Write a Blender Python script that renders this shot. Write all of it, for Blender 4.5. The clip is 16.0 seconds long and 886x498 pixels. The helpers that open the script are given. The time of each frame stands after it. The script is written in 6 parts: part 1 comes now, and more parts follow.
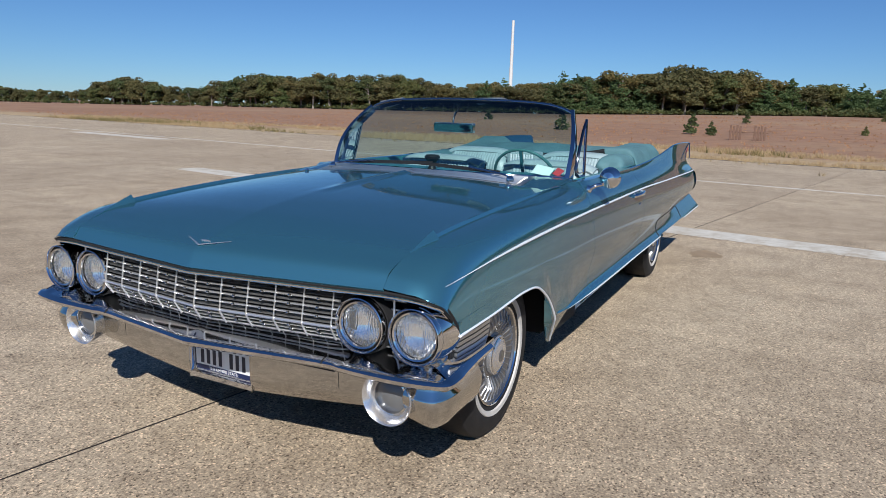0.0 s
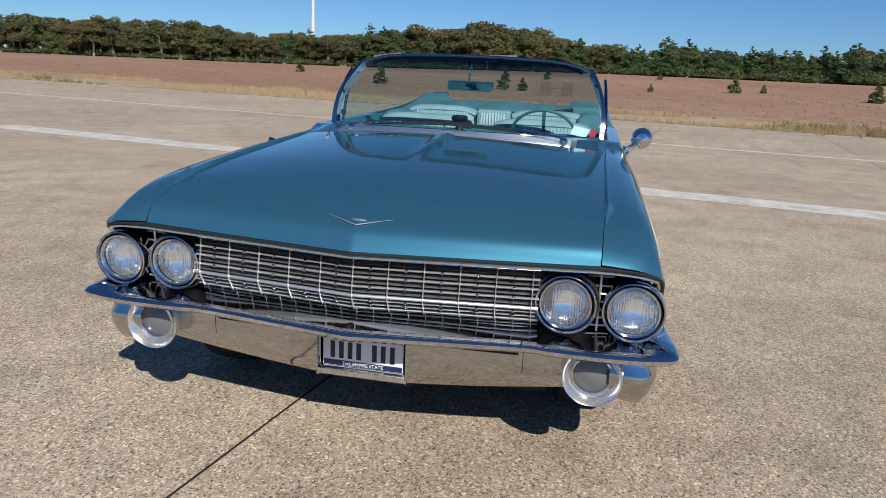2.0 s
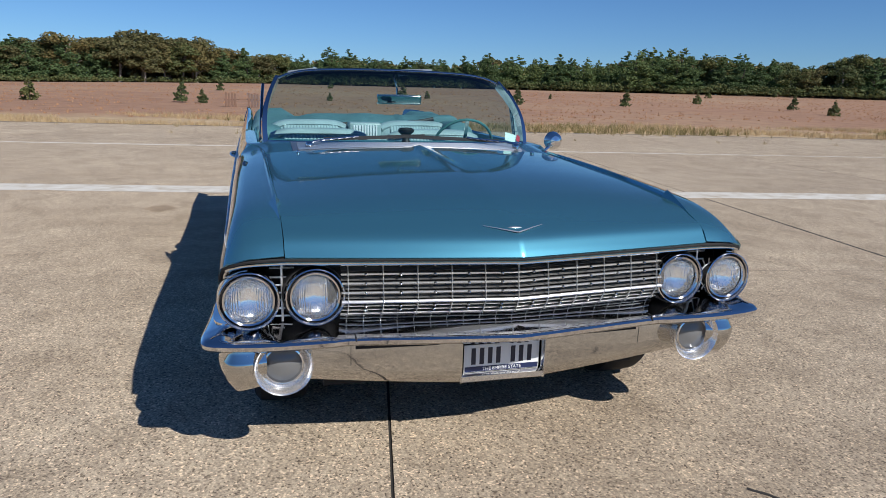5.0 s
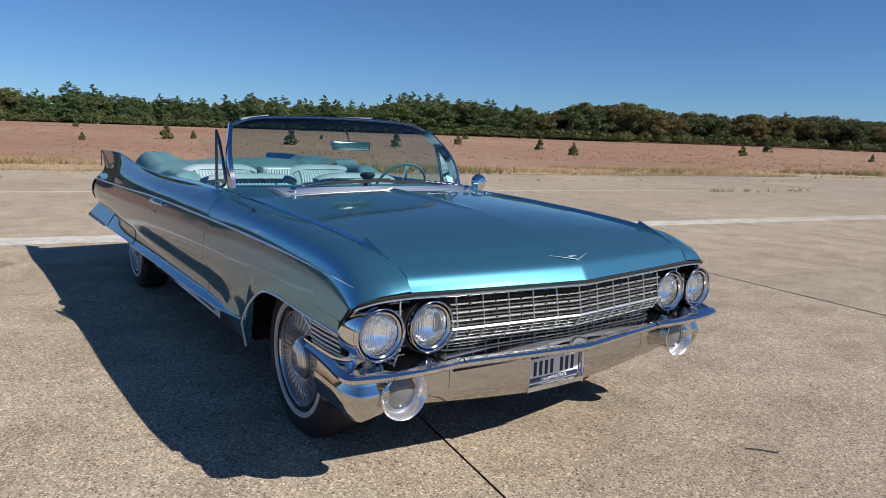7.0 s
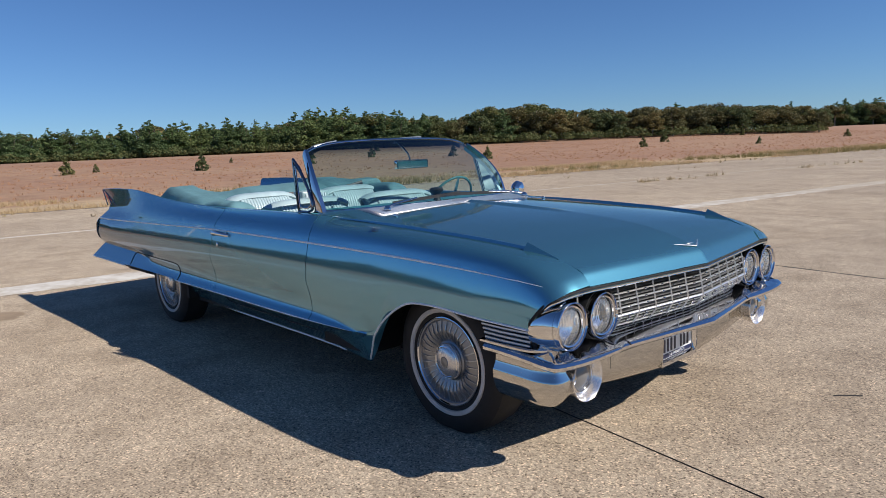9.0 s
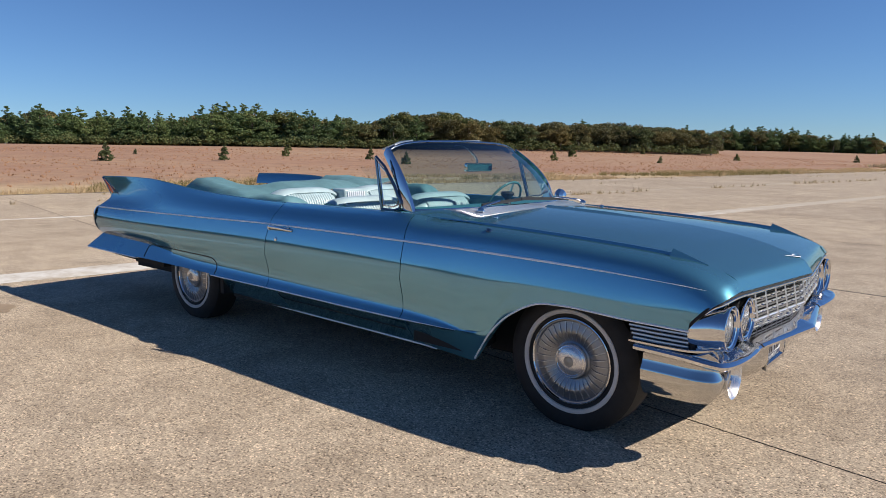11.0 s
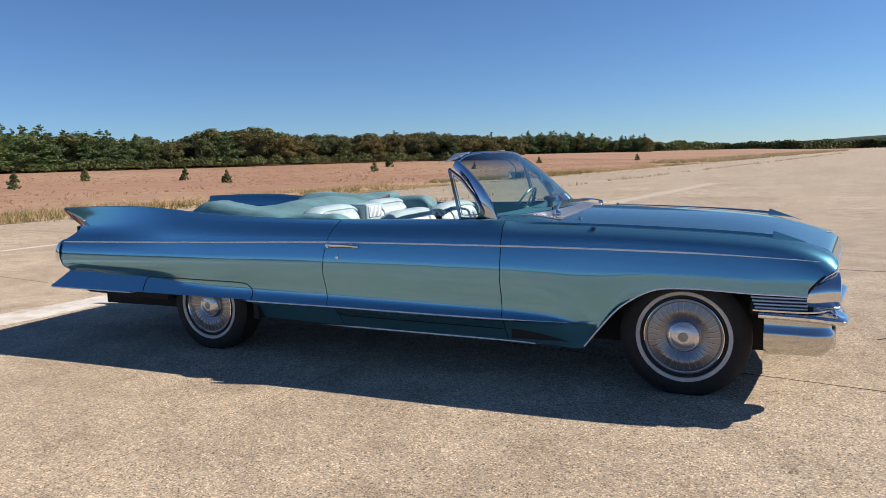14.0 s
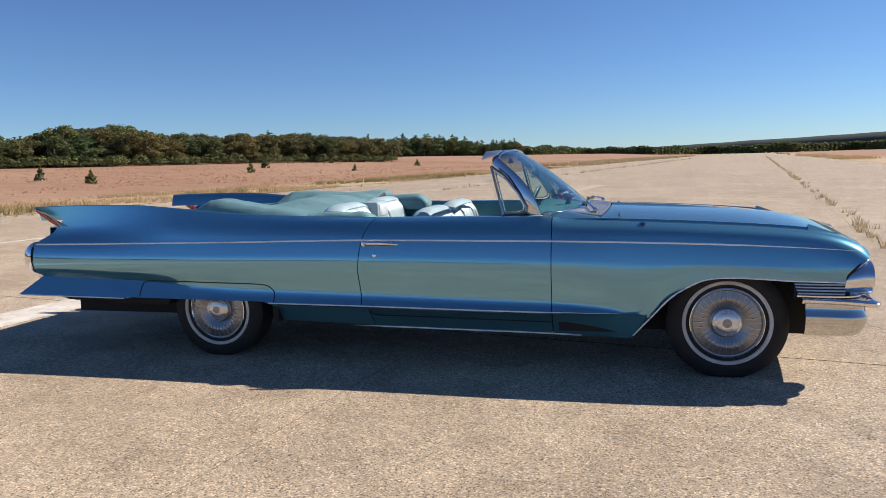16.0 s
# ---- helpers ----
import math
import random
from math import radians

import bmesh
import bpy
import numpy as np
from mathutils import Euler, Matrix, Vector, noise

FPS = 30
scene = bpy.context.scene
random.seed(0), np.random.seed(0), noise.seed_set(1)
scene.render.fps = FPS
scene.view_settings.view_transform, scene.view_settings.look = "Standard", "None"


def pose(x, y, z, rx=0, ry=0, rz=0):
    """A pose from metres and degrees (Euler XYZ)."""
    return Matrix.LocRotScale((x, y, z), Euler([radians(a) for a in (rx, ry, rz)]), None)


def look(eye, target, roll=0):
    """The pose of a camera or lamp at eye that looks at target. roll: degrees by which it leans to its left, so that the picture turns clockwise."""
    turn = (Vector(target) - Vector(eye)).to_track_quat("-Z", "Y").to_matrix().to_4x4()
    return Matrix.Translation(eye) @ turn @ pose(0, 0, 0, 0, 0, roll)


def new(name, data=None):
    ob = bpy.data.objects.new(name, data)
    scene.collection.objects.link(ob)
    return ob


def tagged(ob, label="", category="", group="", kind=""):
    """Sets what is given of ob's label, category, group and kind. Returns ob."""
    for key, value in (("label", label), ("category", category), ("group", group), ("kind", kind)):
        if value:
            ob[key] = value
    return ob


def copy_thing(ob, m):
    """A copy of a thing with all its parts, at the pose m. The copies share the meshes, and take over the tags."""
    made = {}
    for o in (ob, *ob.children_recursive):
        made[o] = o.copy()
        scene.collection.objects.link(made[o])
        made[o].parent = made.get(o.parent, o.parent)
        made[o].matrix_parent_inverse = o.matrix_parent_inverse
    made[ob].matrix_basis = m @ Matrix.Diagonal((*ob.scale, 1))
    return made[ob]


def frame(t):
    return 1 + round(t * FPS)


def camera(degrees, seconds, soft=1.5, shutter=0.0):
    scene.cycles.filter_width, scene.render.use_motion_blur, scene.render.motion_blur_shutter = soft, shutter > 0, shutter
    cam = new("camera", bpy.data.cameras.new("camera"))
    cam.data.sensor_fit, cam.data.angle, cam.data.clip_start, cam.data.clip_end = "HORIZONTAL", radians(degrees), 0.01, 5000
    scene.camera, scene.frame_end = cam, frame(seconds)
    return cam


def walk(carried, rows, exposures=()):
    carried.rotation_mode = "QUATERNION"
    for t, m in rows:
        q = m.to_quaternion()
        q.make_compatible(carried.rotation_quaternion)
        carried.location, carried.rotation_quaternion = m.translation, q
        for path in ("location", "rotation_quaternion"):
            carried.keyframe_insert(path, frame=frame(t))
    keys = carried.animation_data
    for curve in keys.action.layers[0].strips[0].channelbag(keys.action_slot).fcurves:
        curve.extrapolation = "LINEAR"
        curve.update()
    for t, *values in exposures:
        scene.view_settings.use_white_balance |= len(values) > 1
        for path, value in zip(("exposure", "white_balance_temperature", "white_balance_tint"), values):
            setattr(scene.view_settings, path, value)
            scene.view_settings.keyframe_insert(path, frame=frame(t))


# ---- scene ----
# The camera and its walk: a phone carried round the car at eye height.
cam = camera(65.4, 16.0, soft=0.5)
PATH = [
    (0, (2.453, 1.821, 1.281), (0.707, 0.928, 0.888), 1.7),
    (0.5, (2.521, 1.541, 1.253), (0.748, 0.726, 0.819), 2.58),
    (1, (2.580, 1.222, 1.255), (0.771, 0.499, 0.803), 0.78),
    (1.5, (2.629, 0.945, 1.256), (0.761, 0.385, 0.81), 1.3),
    (2, (2.691, 0.641, 1.261), (0.788, 0.277, 0.762), 2.8),
    (2.5, (2.681, 0.361, 1.252), (0.755, 0.149, 0.755), 0.94),
    (3, (2.708, 0.112, 1.252), (0.766, 0.081, 0.774), 3.2),
    (3.5, (2.788, -0.169, 1.237), (0.848, -0.032, 0.771), 2.1),
    (3.7, (2.795, -0.266, 1.25), (0.859, -0.096, 0.778), 2.3),
    (5.8, (2.701, -1.251, 1.217), (0.907, -0.443, 0.862), -0.44),
    (6, (2.665, -1.38, 1.222), (0.896, -0.507, 0.893), -0.8),
    (6.5, (2.579, -1.619, 1.224), (0.880, -0.610, 0.915), 0.55),
    (7, (2.604, -1.926, 1.238), (0.984, -0.796, 0.927), 1.8),
    (7.5, (2.562, -2.111, 1.239), (0.947, -0.972, 0.935), 0.10),
    (8, (2.425, -2.378, 1.251), (0.872, -1.157, 0.939), -0.86),
    (8.5, (2.329, -2.598, 1.265), (0.811, -1.330, 0.972), -1.01),
    (9, (2.233, -2.831, 1.267), (0.762, -1.506, 0.983), -2.6),
    (9.5, (2.092, -3.041, 1.263), (0.635, -1.700, 0.980), -1.26),
    (10, (1.87, -3.21, 1.253), (0.472, -1.807, 0.979), -2.6),
    (10.2, (1.798, -3.283, 1.266), (0.418, -1.861, 0.994), -1.7),
    (12.3, (1.116, -4.123, 1.276), (0.047, -2.452, 1.024), -1.9),
    (12.5, (1.05, -4.217, 1.277), (0.005, -2.53, 1.033), -2.7),
    (13, (0.866, -4.436, 1.282), (-0.121, -2.717, 1.014), -1.6),
    (13.5, (0.587, -4.525, 1.28), (-0.276, -2.74, 1.018), -2.7),
    (14, (0.348, -4.605, 1.291), (-0.48, -2.801, 1.043), -2.2),
    (14.5, (0.102, -4.721, 1.294), (-0.602, -2.866, 1.047), -2.3),
    (15, (-0.164, -4.808, 1.283), (-0.825, -2.939, 1.021), -1.5),
    (15.5, (-0.405, -4.874, 1.291), (-0.985, -2.977, 1.039), -2.2),
    (16, (-0.621, -4.968, 1.296), (-1.106, -3.044, 1.042), -1.7),
]
walk(cam, [(t, look(eye, target, roll)) for t, eye, target, roll in PATH], exposures=[(0.0, -0.02, 6300, 10), (3.5, 0.05, 6300, 10), (7.0, 0.15, 6480, 11), (10.0, 0.23, 6680, 13), (12.5, 0.40, 6980, 13), (16.0, 0.48, 7080, 15)])

# ---- light: low afternoon sun from ahead and to the left of the car, clear sky ----
SUN_DIR = Vector((1.07, 0.58, 1.0)).normalized()
world = bpy.data.worlds.new("world")
scene.world = world
world.use_nodes = True
wn = world.node_tree
sky = wn.nodes.new("ShaderNodeTexSky")
sky.sky_type = "NISHITA"
sky.sun_disc = False
sky.sun_elevation = math.asin(SUN_DIR.z)
sky.sun_rotation = math.atan2(SUN_DIR.x, SUN_DIR.y)
sky.altitude, sky.air_density, sky.dust_density, sky.ozone_density = 500, 0.9, 0.04, 6.0
tint = wn.nodes.new("ShaderNodeMix")
tint.data_type, tint.blend_type = "RGBA", "MULTIPLY"
tint.inputs[0].default_value = 1.0
tint.inputs[7].default_value = (0.72, 0.955, 1.19, 1)
wn.links.new(sky.outputs[0], tint.inputs[6])
wn.links.new(tint.outputs[2], wn.nodes["Background"].inputs[0])
wn.nodes["Background"].inputs[1].default_value = 0.069
sun = new("sun", bpy.data.lights.new("sun", "SUN"))
sun.data.energy, sun.data.angle, sun.data.color = 5.15, radians(0.53), (1.0, 0.955, 0.88)
sun.matrix_world = look(SUN_DIR * 60, (0, 0, 0))


# ---- materials ----
def mat(name, color=(0.5, 0.5, 0.5), rough=0.5, metal=0.0, coat=0.0, spec=0.5):
    m = bpy.data.materials.new(name)
    m.use_nodes = True
    b = m.node_tree.nodes["Principled BSDF"]
    b.inputs["Base Color"].default_value = (*color, 1)
    b.inputs["Roughness"].default_value = rough
    b.inputs["Metallic"].default_value = metal
    b.inputs["Coat Weight"].default_value = coat
    b.inputs["Coat Roughness"].default_value = 0.03
    b.inputs["Specular IOR Level"].default_value = spec
    return m


def nodes_of(m):
    nt = m.node_tree
    return nt, nt.nodes["Principled BSDF"]


def tex_coord(nt, scale=1.0, kind="Object"):
    tc = nt.nodes.new("ShaderNodeTexCoord")
    mp = nt.nodes.new("ShaderNodeMapping")
    sc = scale if isinstance(scale, tuple) else (scale, scale, scale)
    mp.inputs["Scale"].default_value = sc
    nt.links.new(tc.outputs[kind], mp.inputs[0])
    return mp.outputs[0]


def noise_tex(nt, vec, scale, detail=6.0, rough=0.6):
    n = nt.nodes.new("ShaderNodeTexNoise")
    n.inputs["Scale"].default_value = scale
    n.inputs["Detail"].default_value = detail
    n.inputs["Roughness"].default_value = rough
    nt.links.new(vec, n.inputs["Vector"])
    return n.outputs[0]


def ramp(nt, fac, stops):
    r = nt.nodes.new("ShaderNodeValToRGB")
    el = r.color_ramp.elements
    while len(el) < len(stops):
        el.new(0.5)
    for e, (p, c) in zip(el, stops):
        e.position, e.color = p, (*c, 1)
    nt.links.new(fac, r.inputs[0])
    return r.outputs[0]


def mix_rgb(nt, fac, a, b, blend="MIX"):
    n = nt.nodes.new("ShaderNodeMix")
    n.data_type, n.blend_type = "RGBA", blend
    for sock, v in ((n.inputs[0], fac), (n.inputs[6], a), (n.inputs[7], b)):
        if isinstance(v, (int, float)):
            sock.default_value = v
        elif isinstance(v, tuple):
            sock.default_value = (*v, 1)
        else:
            nt.links.new(v, sock)
    return n.outputs[2]


def add_bump(nt, b, height, strength=0.3, dist=0.01):
    n = nt.nodes.new("ShaderNodeBump")
    n.inputs["Strength"].default_value = strength
    n.inputs["Distance"].default_value = dist
    nt.links.new(height, n.inputs["Height"])
    nt.links.new(n.outputs[0], b.inputs["Normal"])


def value_ramp(nt, fac, lo, hi):
    n = nt.nodes.new("ShaderNodeMapRange")
    n.inputs["To Min"].default_value, n.inputs["To Max"].default_value = lo, hi
    nt.links.new(fac, n.inputs[0])
    return n.outputs[0]


def make_paint():
    """Metallic enamel: a crisp and a broad flake lobe under clear lacquer."""
    m = mat("car_paint", (0.05, 0.20, 0.29), 0.14, 0.96, 1.0)
    nt, b = nodes_of(m)
    v = tex_coord(nt)
    flake = noise_tex(nt, v, 900, 1, 0.5)
    crisp = ramp(nt, flake, [(0.3, (0.084, 0.274, 0.400)), (0.7, (0.096, 0.300, 0.430))])
    broad = ramp(nt, flake, [(0.3, (0.120, 0.405, 0.530)), (0.7, (0.136, 0.436, 0.562))])
    wide = nt.nodes.new("ShaderNodeBsdfPrincipled")
    dust = noise_tex(nt, v, 7, 5)
    for node, col, metal, lo, hi, haze in ((b, crisp, 1.0, 0.055, 0.095, 0.02), (wide, broad, 0.52, 0.35, 0.41, 0.10)):
        nt.links.new(col, node.inputs["Base Color"])
        nt.links.new(value_ramp(nt, dust, lo, hi), node.inputs["Roughness"])
        node.inputs["Metallic"].default_value = metal
        node.inputs["Specular Tint"].default_value = (0.02, 0.06, 0.08, 1)
        node.inputs["Coat Weight"].default_value = 1.0
        node.inputs["Coat IOR"].default_value = 1.80
        node.inputs["Coat Roughness"].default_value = haze
    mx = nt.nodes.new("ShaderNodeMixShader")
    mx.inputs[0].default_value = 0.34
    nt.links.new(b.outputs[0], mx.inputs[1])
    nt.links.new(wide.outputs[0], mx.inputs[2])
    nt.links.new(mx.outputs[0], nt.nodes["Material Output"].inputs[0])
    return m


def make_chrome(name, color):
    m = mat(name, color, 0.06, 1.0)
    nt, b = nodes_of(m)
    v = tex_coord(nt)
    nt.links.new(value_ramp(nt, noise_tex(nt, v, 14, 5), 0.03, 0.11), b.inputs["Roughness"])
    add_bump(nt, b, noise_tex(nt, v, 9, 2), 0.05, 0.01)
    return m


def make_vinyl(name, color, rough=0.4, scale=160):
    m = mat(name, color, rough)
    nt, b = nodes_of(m)
    v = tex_coord(nt)
    n = noise_tex(nt, v, 5, 5)
    dark = tuple(c * 0.72 for c in color)
    nt.links.new(ramp(nt, n, [(0.3, dark), (0.65, color)]), b.inputs["Base Color"])
    add_bump(nt, b, noise_tex(nt, v, scale, 4), 0.25, 0.004)
    return m


def make_rubber():
    m = mat("tyre_rubber", (0.018, 0.018, 0.02), 0.75)
    nt, b = nodes_of(m)
    v = tex_coord(nt)
    nt.links.new(ramp(nt, noise_tex(nt, v, 12, 6), [(0.35, (0.007, 0.007, 0.008)), (0.7, (0.017, 0.016, 0.016))]), b.inputs["Base Color"])
    add_bump(nt, b, noise_tex(nt, v, 120, 3), 0.2, 0.004)
    return m


def make_glass(name, tint, rough=0.0, ior=1.5):
    m = bpy.data.materials.new(name)
    m.use_nodes = True
    nt = m.node_tree
    nt.nodes.remove(nt.nodes["Principled BSDF"])
    out = nt.nodes["Material Output"]
    tr, gl, fr, mx = (nt.nodes.new(k) for k in ("ShaderNodeBsdfTransparent", "ShaderNodeBsdfGlossy", "ShaderNodeFresnel", "ShaderNodeMixShader"))
    tr.inputs[0].default_value = (*tint, 1)
    gl.inputs["Roughness"].default_value = rough
    fr.inputs[0].default_value = ior
    nt.links.new(fr.outputs[0], mx.inputs[0])
    nt.links.new(tr.outputs[0], mx.inputs[1])
    nt.links.new(gl.outputs[0], mx.inputs[2])
    nt.links.new(mx.outputs[0], out.inputs[0])
    return m, tr


PAINT = make_paint()
CHROME = make_chrome("chrome", (0.70, 0.70, 0.71))
# the same chrome low on the bumper, its dimmer reflections put into the colour
BUMPER_CHROME = make_chrome("dim_bumper_chrome", (0.56, 0.55, 0.53))
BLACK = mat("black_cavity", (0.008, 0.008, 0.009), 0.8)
UNDER = mat("underbody_black", (0.012, 0.012, 0.013), 0.85)
STEEL = mat("brushed_steel", (0.58, 0.59, 0.61), 0.22, 1.0)
GRILLE = mat("grille_bright_metal", (0.84, 0.84, 0.83), 0.28, 0.80)
SLAT = mat("satin_aluminium_slat", (0.22, 0.22, 0.22), 0.38, 0.75)
COWL = mat("dull_silver_paint", (0.50, 0.50, 0.51), 0.32, 0.95)
TRIM = mat("bright_trim", (0.84, 0.88, 0.92), 0.38, 0.12)
RIBGREY = mat("grey_cover_ribs", (0.46, 0.47, 0.49), 0.30, 0.9)
CAPGREY = mat("grey_wheel_cover", (0.26, 0.27, 0.29), 0.34, 0.9)
# bright frame metals: the dark surroundings they mirror are put into the colour
DARKCHROME = mat("stainless_frame", (0.50, 0.51, 0.55), 0.045, 1.0)
HEADER = mat("dark_reflection_stainless", (0.20, 0.21, 0.24), 0.10, 1.0)
RUBBER = make_rubber()
WHITEWALL = make_vinyl("whitewall_rubber", (0.62, 0.60, 0.57), 0.6)
VINYL = make_vinyl("teal_vinyl", (0.045, 0.205, 0.245), 0.42)
SEAT = make_vinyl("silver_teal_leather", (0.40, 0.53, 0.56), 0.30)
CLOTH = make_vinyl("teal_top_cloth", (0.105, 0.235, 0.265), 0.75, 420)
nt, b = nodes_of(CLOTH)
fold = noise_tex(nt, tex_coord(nt, (3.0, 9.0, 5.0)), 1.6, 4, 0.55)
bump = b.inputs["Normal"].links[0].from_node
fold_bump = nt.nodes.new("ShaderNodeBump")
fold_bump.inputs["Strength"].default_value, fold_bump.inputs["Distance"].default_value = 0.5, 0.014
nt.links.new(fold, fold_bump.inputs["Height"])
nt.links.new(fold_bump.outputs[0], bump.inputs["Normal"])
DARK = make_vinyl("dark_piping", (0.012, 0.014, 0.016), 0.5)
GLASS, TINT = make_glass("windshield_glass", (0.56, 0.74, 0.74), 0.0, 1.75)
VENT_GLASS, _tint = make_glass("vent_glass", (0.90, 0.95, 0.94))


def make_lens():
    """Moulded lamp glass: mostly clear, with a milky share from its fine prisms."""
    m, tr = make_glass("lamp_lens_glass", (0.95, 0.96, 0.97), 0.05)
    nt = m.node_tree
    out = nt.nodes["Material Output"]
    mix0 = out.inputs[0].links[0].from_node
    df, mx = nt.nodes.new("ShaderNodeBsdfDiffuse"), nt.nodes.new("ShaderNodeMixShader")
    df.inputs[0].default_value = (0.90, 0.93, 0.95, 1)
    gl = nt.nodes.new("ShaderNodeBsdfGlossy")
    gl.inputs[0].default_value, gl.inputs["Roughness"].default_value = (0.85, 0.87, 0.9, 1), 0.16
    m2 = nt.nodes.new("ShaderNodeMixShader")
    m2.inputs[0].default_value = 0.35
    nt.links.new(df.outputs[0], m2.inputs[1])
    nt.links.new(gl.outputs[0], m2.inputs[2])
    mx.inputs[0].default_value = 0.20
    nt.links.new(mix0.outputs[0], mx.inputs[1])
    nt.links.new(m2.outputs[0], mx.inputs[2])
    nt.links.new(mx.outputs[0], out.inputs[0])
    v = tex_coord(nt, (1, 1, 0.35))
    wv = nt.nodes.new("ShaderNodeTexWave")
    wv.bands_direction = "Y"
    wv.inputs["Scale"].default_value, wv.inputs["Distortion"].default_value, wv.inputs["Detail"].default_value = 60, 2.6, 3
    nt.links.new(v, wv.inputs["Vector"])
    bp = nt.nodes.new("ShaderNodeBump")
    bp.inputs["Strength"].default_value, bp.inputs["Distance"].default_value = 0.9, 0.006
    nt.links.new(wv.outputs["Fac"], bp.inputs["Height"])
    nt.links.new(bp.outputs[0], gl.inputs["Normal"])
    nt.links.new(value_ramp(nt, wv.outputs["Fac"], 0.06, 0.15), mx.inputs[0])
    return m


LENS = make_lens()
BEZEL = mat("satin_bezel", (0.66, 0.66, 0.67), 0.27, 0.80)
FOG_GLASS = mat("grey_fog_glass", (0.13, 0.132, 0.135), 0.20, 0.0, 0.4)
FOG_RIM = mat("polished_fog_rim", (0.74, 0.74, 0.75), 0.24, 0.86)


def make_reflector():
    """Silvered lamp bowl seen broken up by the prisms of the lens."""
    m = mat("silvered_reflector", (0.90, 0.91, 0.92), 0.10, 1.0)
    nt, b = nodes_of(m)
    wv = nt.nodes.new("ShaderNodeTexWave")
    wv.bands_direction = "Y"
    wv.inputs["Scale"].default_value, wv.inputs["Distortion"].default_value, wv.inputs["Detail"].default_value = 42, 5.0, 3
    nt.links.new(tex_coord(nt, (1, 1, 0.4)), wv.inputs["Vector"])
    add_bump(nt, b, wv.outputs["Fac"], 0.22, 0.006)
    return m


REFLECTOR = make_reflector()
RED = mat("red_lens", (0.62, 0.035, 0.025), 0.12, 0.0, 1.0)
WHITE = mat("white_enamel", (0.75, 0.76, 0.76), 0.35)
NAVY = mat("navy_enamel", (0.01, 0.02, 0.075), 0.35)
INK = mat("dark_ink", (0.012, 0.014, 0.035), 0.4)
STICKER = mat("pale_blue_paper", (0.60, 0.74, 0.73), 0.6)
REDPAPER = mat("red_paper", (0.50, 0.05, 0.06), 0.6)
MIRROR = mat("mirror_silver", (0.85, 0.87, 0.88), 0.02, 1.0)


# ---- mesh helpers ----
def smooth_angle(me, degrees=32):
    for p in me.polygons:
        p.use_smooth = True
    me.set_sharp_from_angle(angle=radians(degrees))


def mesh(name, verts, faces, material, parent=None, label="", angle=32, solid=0.0):
    me = bpy.data.meshes.new(name)
    me.from_pydata([tuple(map(float, v)) for v in verts], [], faces)
    bm = bmesh.new()
    bm.from_mesh(me)
    bmesh.ops.remove_doubles(bm, verts=bm.verts, dist=1e-5)
    bmesh.ops.dissolve_degenerate(bm, dist=1e-6, edges=bm.edges)
    bmesh.ops.recalc_face_normals(bm, faces=bm.faces)
    bm.to_mesh(me)
    bm.free()
    me.materials.append(material)
    smooth_angle(me, angle)
    if solid:
        edges = np.array([k for p in me.polygons for k in p.edge_keys])
        keys, count = np.unique(edges, axis=0, return_counts=True)
        rim = {tuple(k) for k in keys[count == 1].tolist()}
        sharp = me.attributes.get('sharp_edge') or me.attributes.new('sharp_edge', 'BOOLEAN', 'EDGE')
        for e in me.edges:
            if tuple(sorted(e.vertices)) in rim:
                sharp.data[e.index].value = True
    ob = new(name, me)
    if parent:
        ob.parent = parent
    if label:
        tagged(ob, label)
    if solid:
        s = ob.modifiers.new("thickness", "SOLIDIFY")
        s.thickness, s.offset = solid, -1
    return ob


def part(name, bm, material, parent, label="", angle=32):
    me = bpy.data.meshes.new(name)
    bmesh.ops.recalc_face_normals(bm, faces=bm.faces)
    bm.to_mesh(me)
    bm.free()
    me.materials.append(material)
    smooth_angle(me, angle)
    ob = new(name, me)
    ob.parent = parent
    if label:
        tagged(ob, label)
    return ob


def grid_data(rows, close_u=False, close_v=False):
    nu, nv = len(rows), len(rows[0])
    verts = [v for r in rows for v in r]
    faces = []
    for i in range(nu if close_u else nu - 1):
        for j in range(nv if close_v else nv - 1):
            a, b = i * nv + j, i * nv + (j + 1) % nv
            c, d = ((i + 1) % nu) * nv + (j + 1) % nv, ((i + 1) % nu) * nv + j
            faces.append((a, b, c, d))
    return verts, faces


def grid(name, rows, material, parent=None, label="", angle=32, solid=0.0, close_u=False, close_v=False, caps=False):
    verts, faces = grid_data(rows, close_u, close_v)
    if caps:
        nv = len(rows[0])
        faces.append(tuple(range(nv)))
        faces.append(tuple(range(len(verts) - nv, len(verts))))
    return mesh(name, verts, faces, material, parent, label, angle, solid)


def join_data(items):
    verts, faces = [], []
    for v, f in items:
        n = len(verts)
        verts += list(v)
        faces += [tuple(i + n for i in q) for q in f]
    return verts, faces


def smooth_path(pts, n):
    """Catmull-Rom through the points, n samples."""
    p = np.array(pts, float)
    p = np.vstack([2 * p[0] - p[1], p, 2 * p[-1] - p[-2]])
    out = []
    segs = len(p) - 3
    for k in np.linspace(0, segs - 1e-6, n):
        i, t = int(k), k - int(k)
        a, b, c, d = p[i], p[i + 1], p[i + 2], p[i + 3]
        out.append(0.5 * (2 * b + (c - a) * t + (2 * a - 5 * b + 4 * c - d) * t * t + (3 * b - a - 3 * c + d) * t ** 3))
    return out


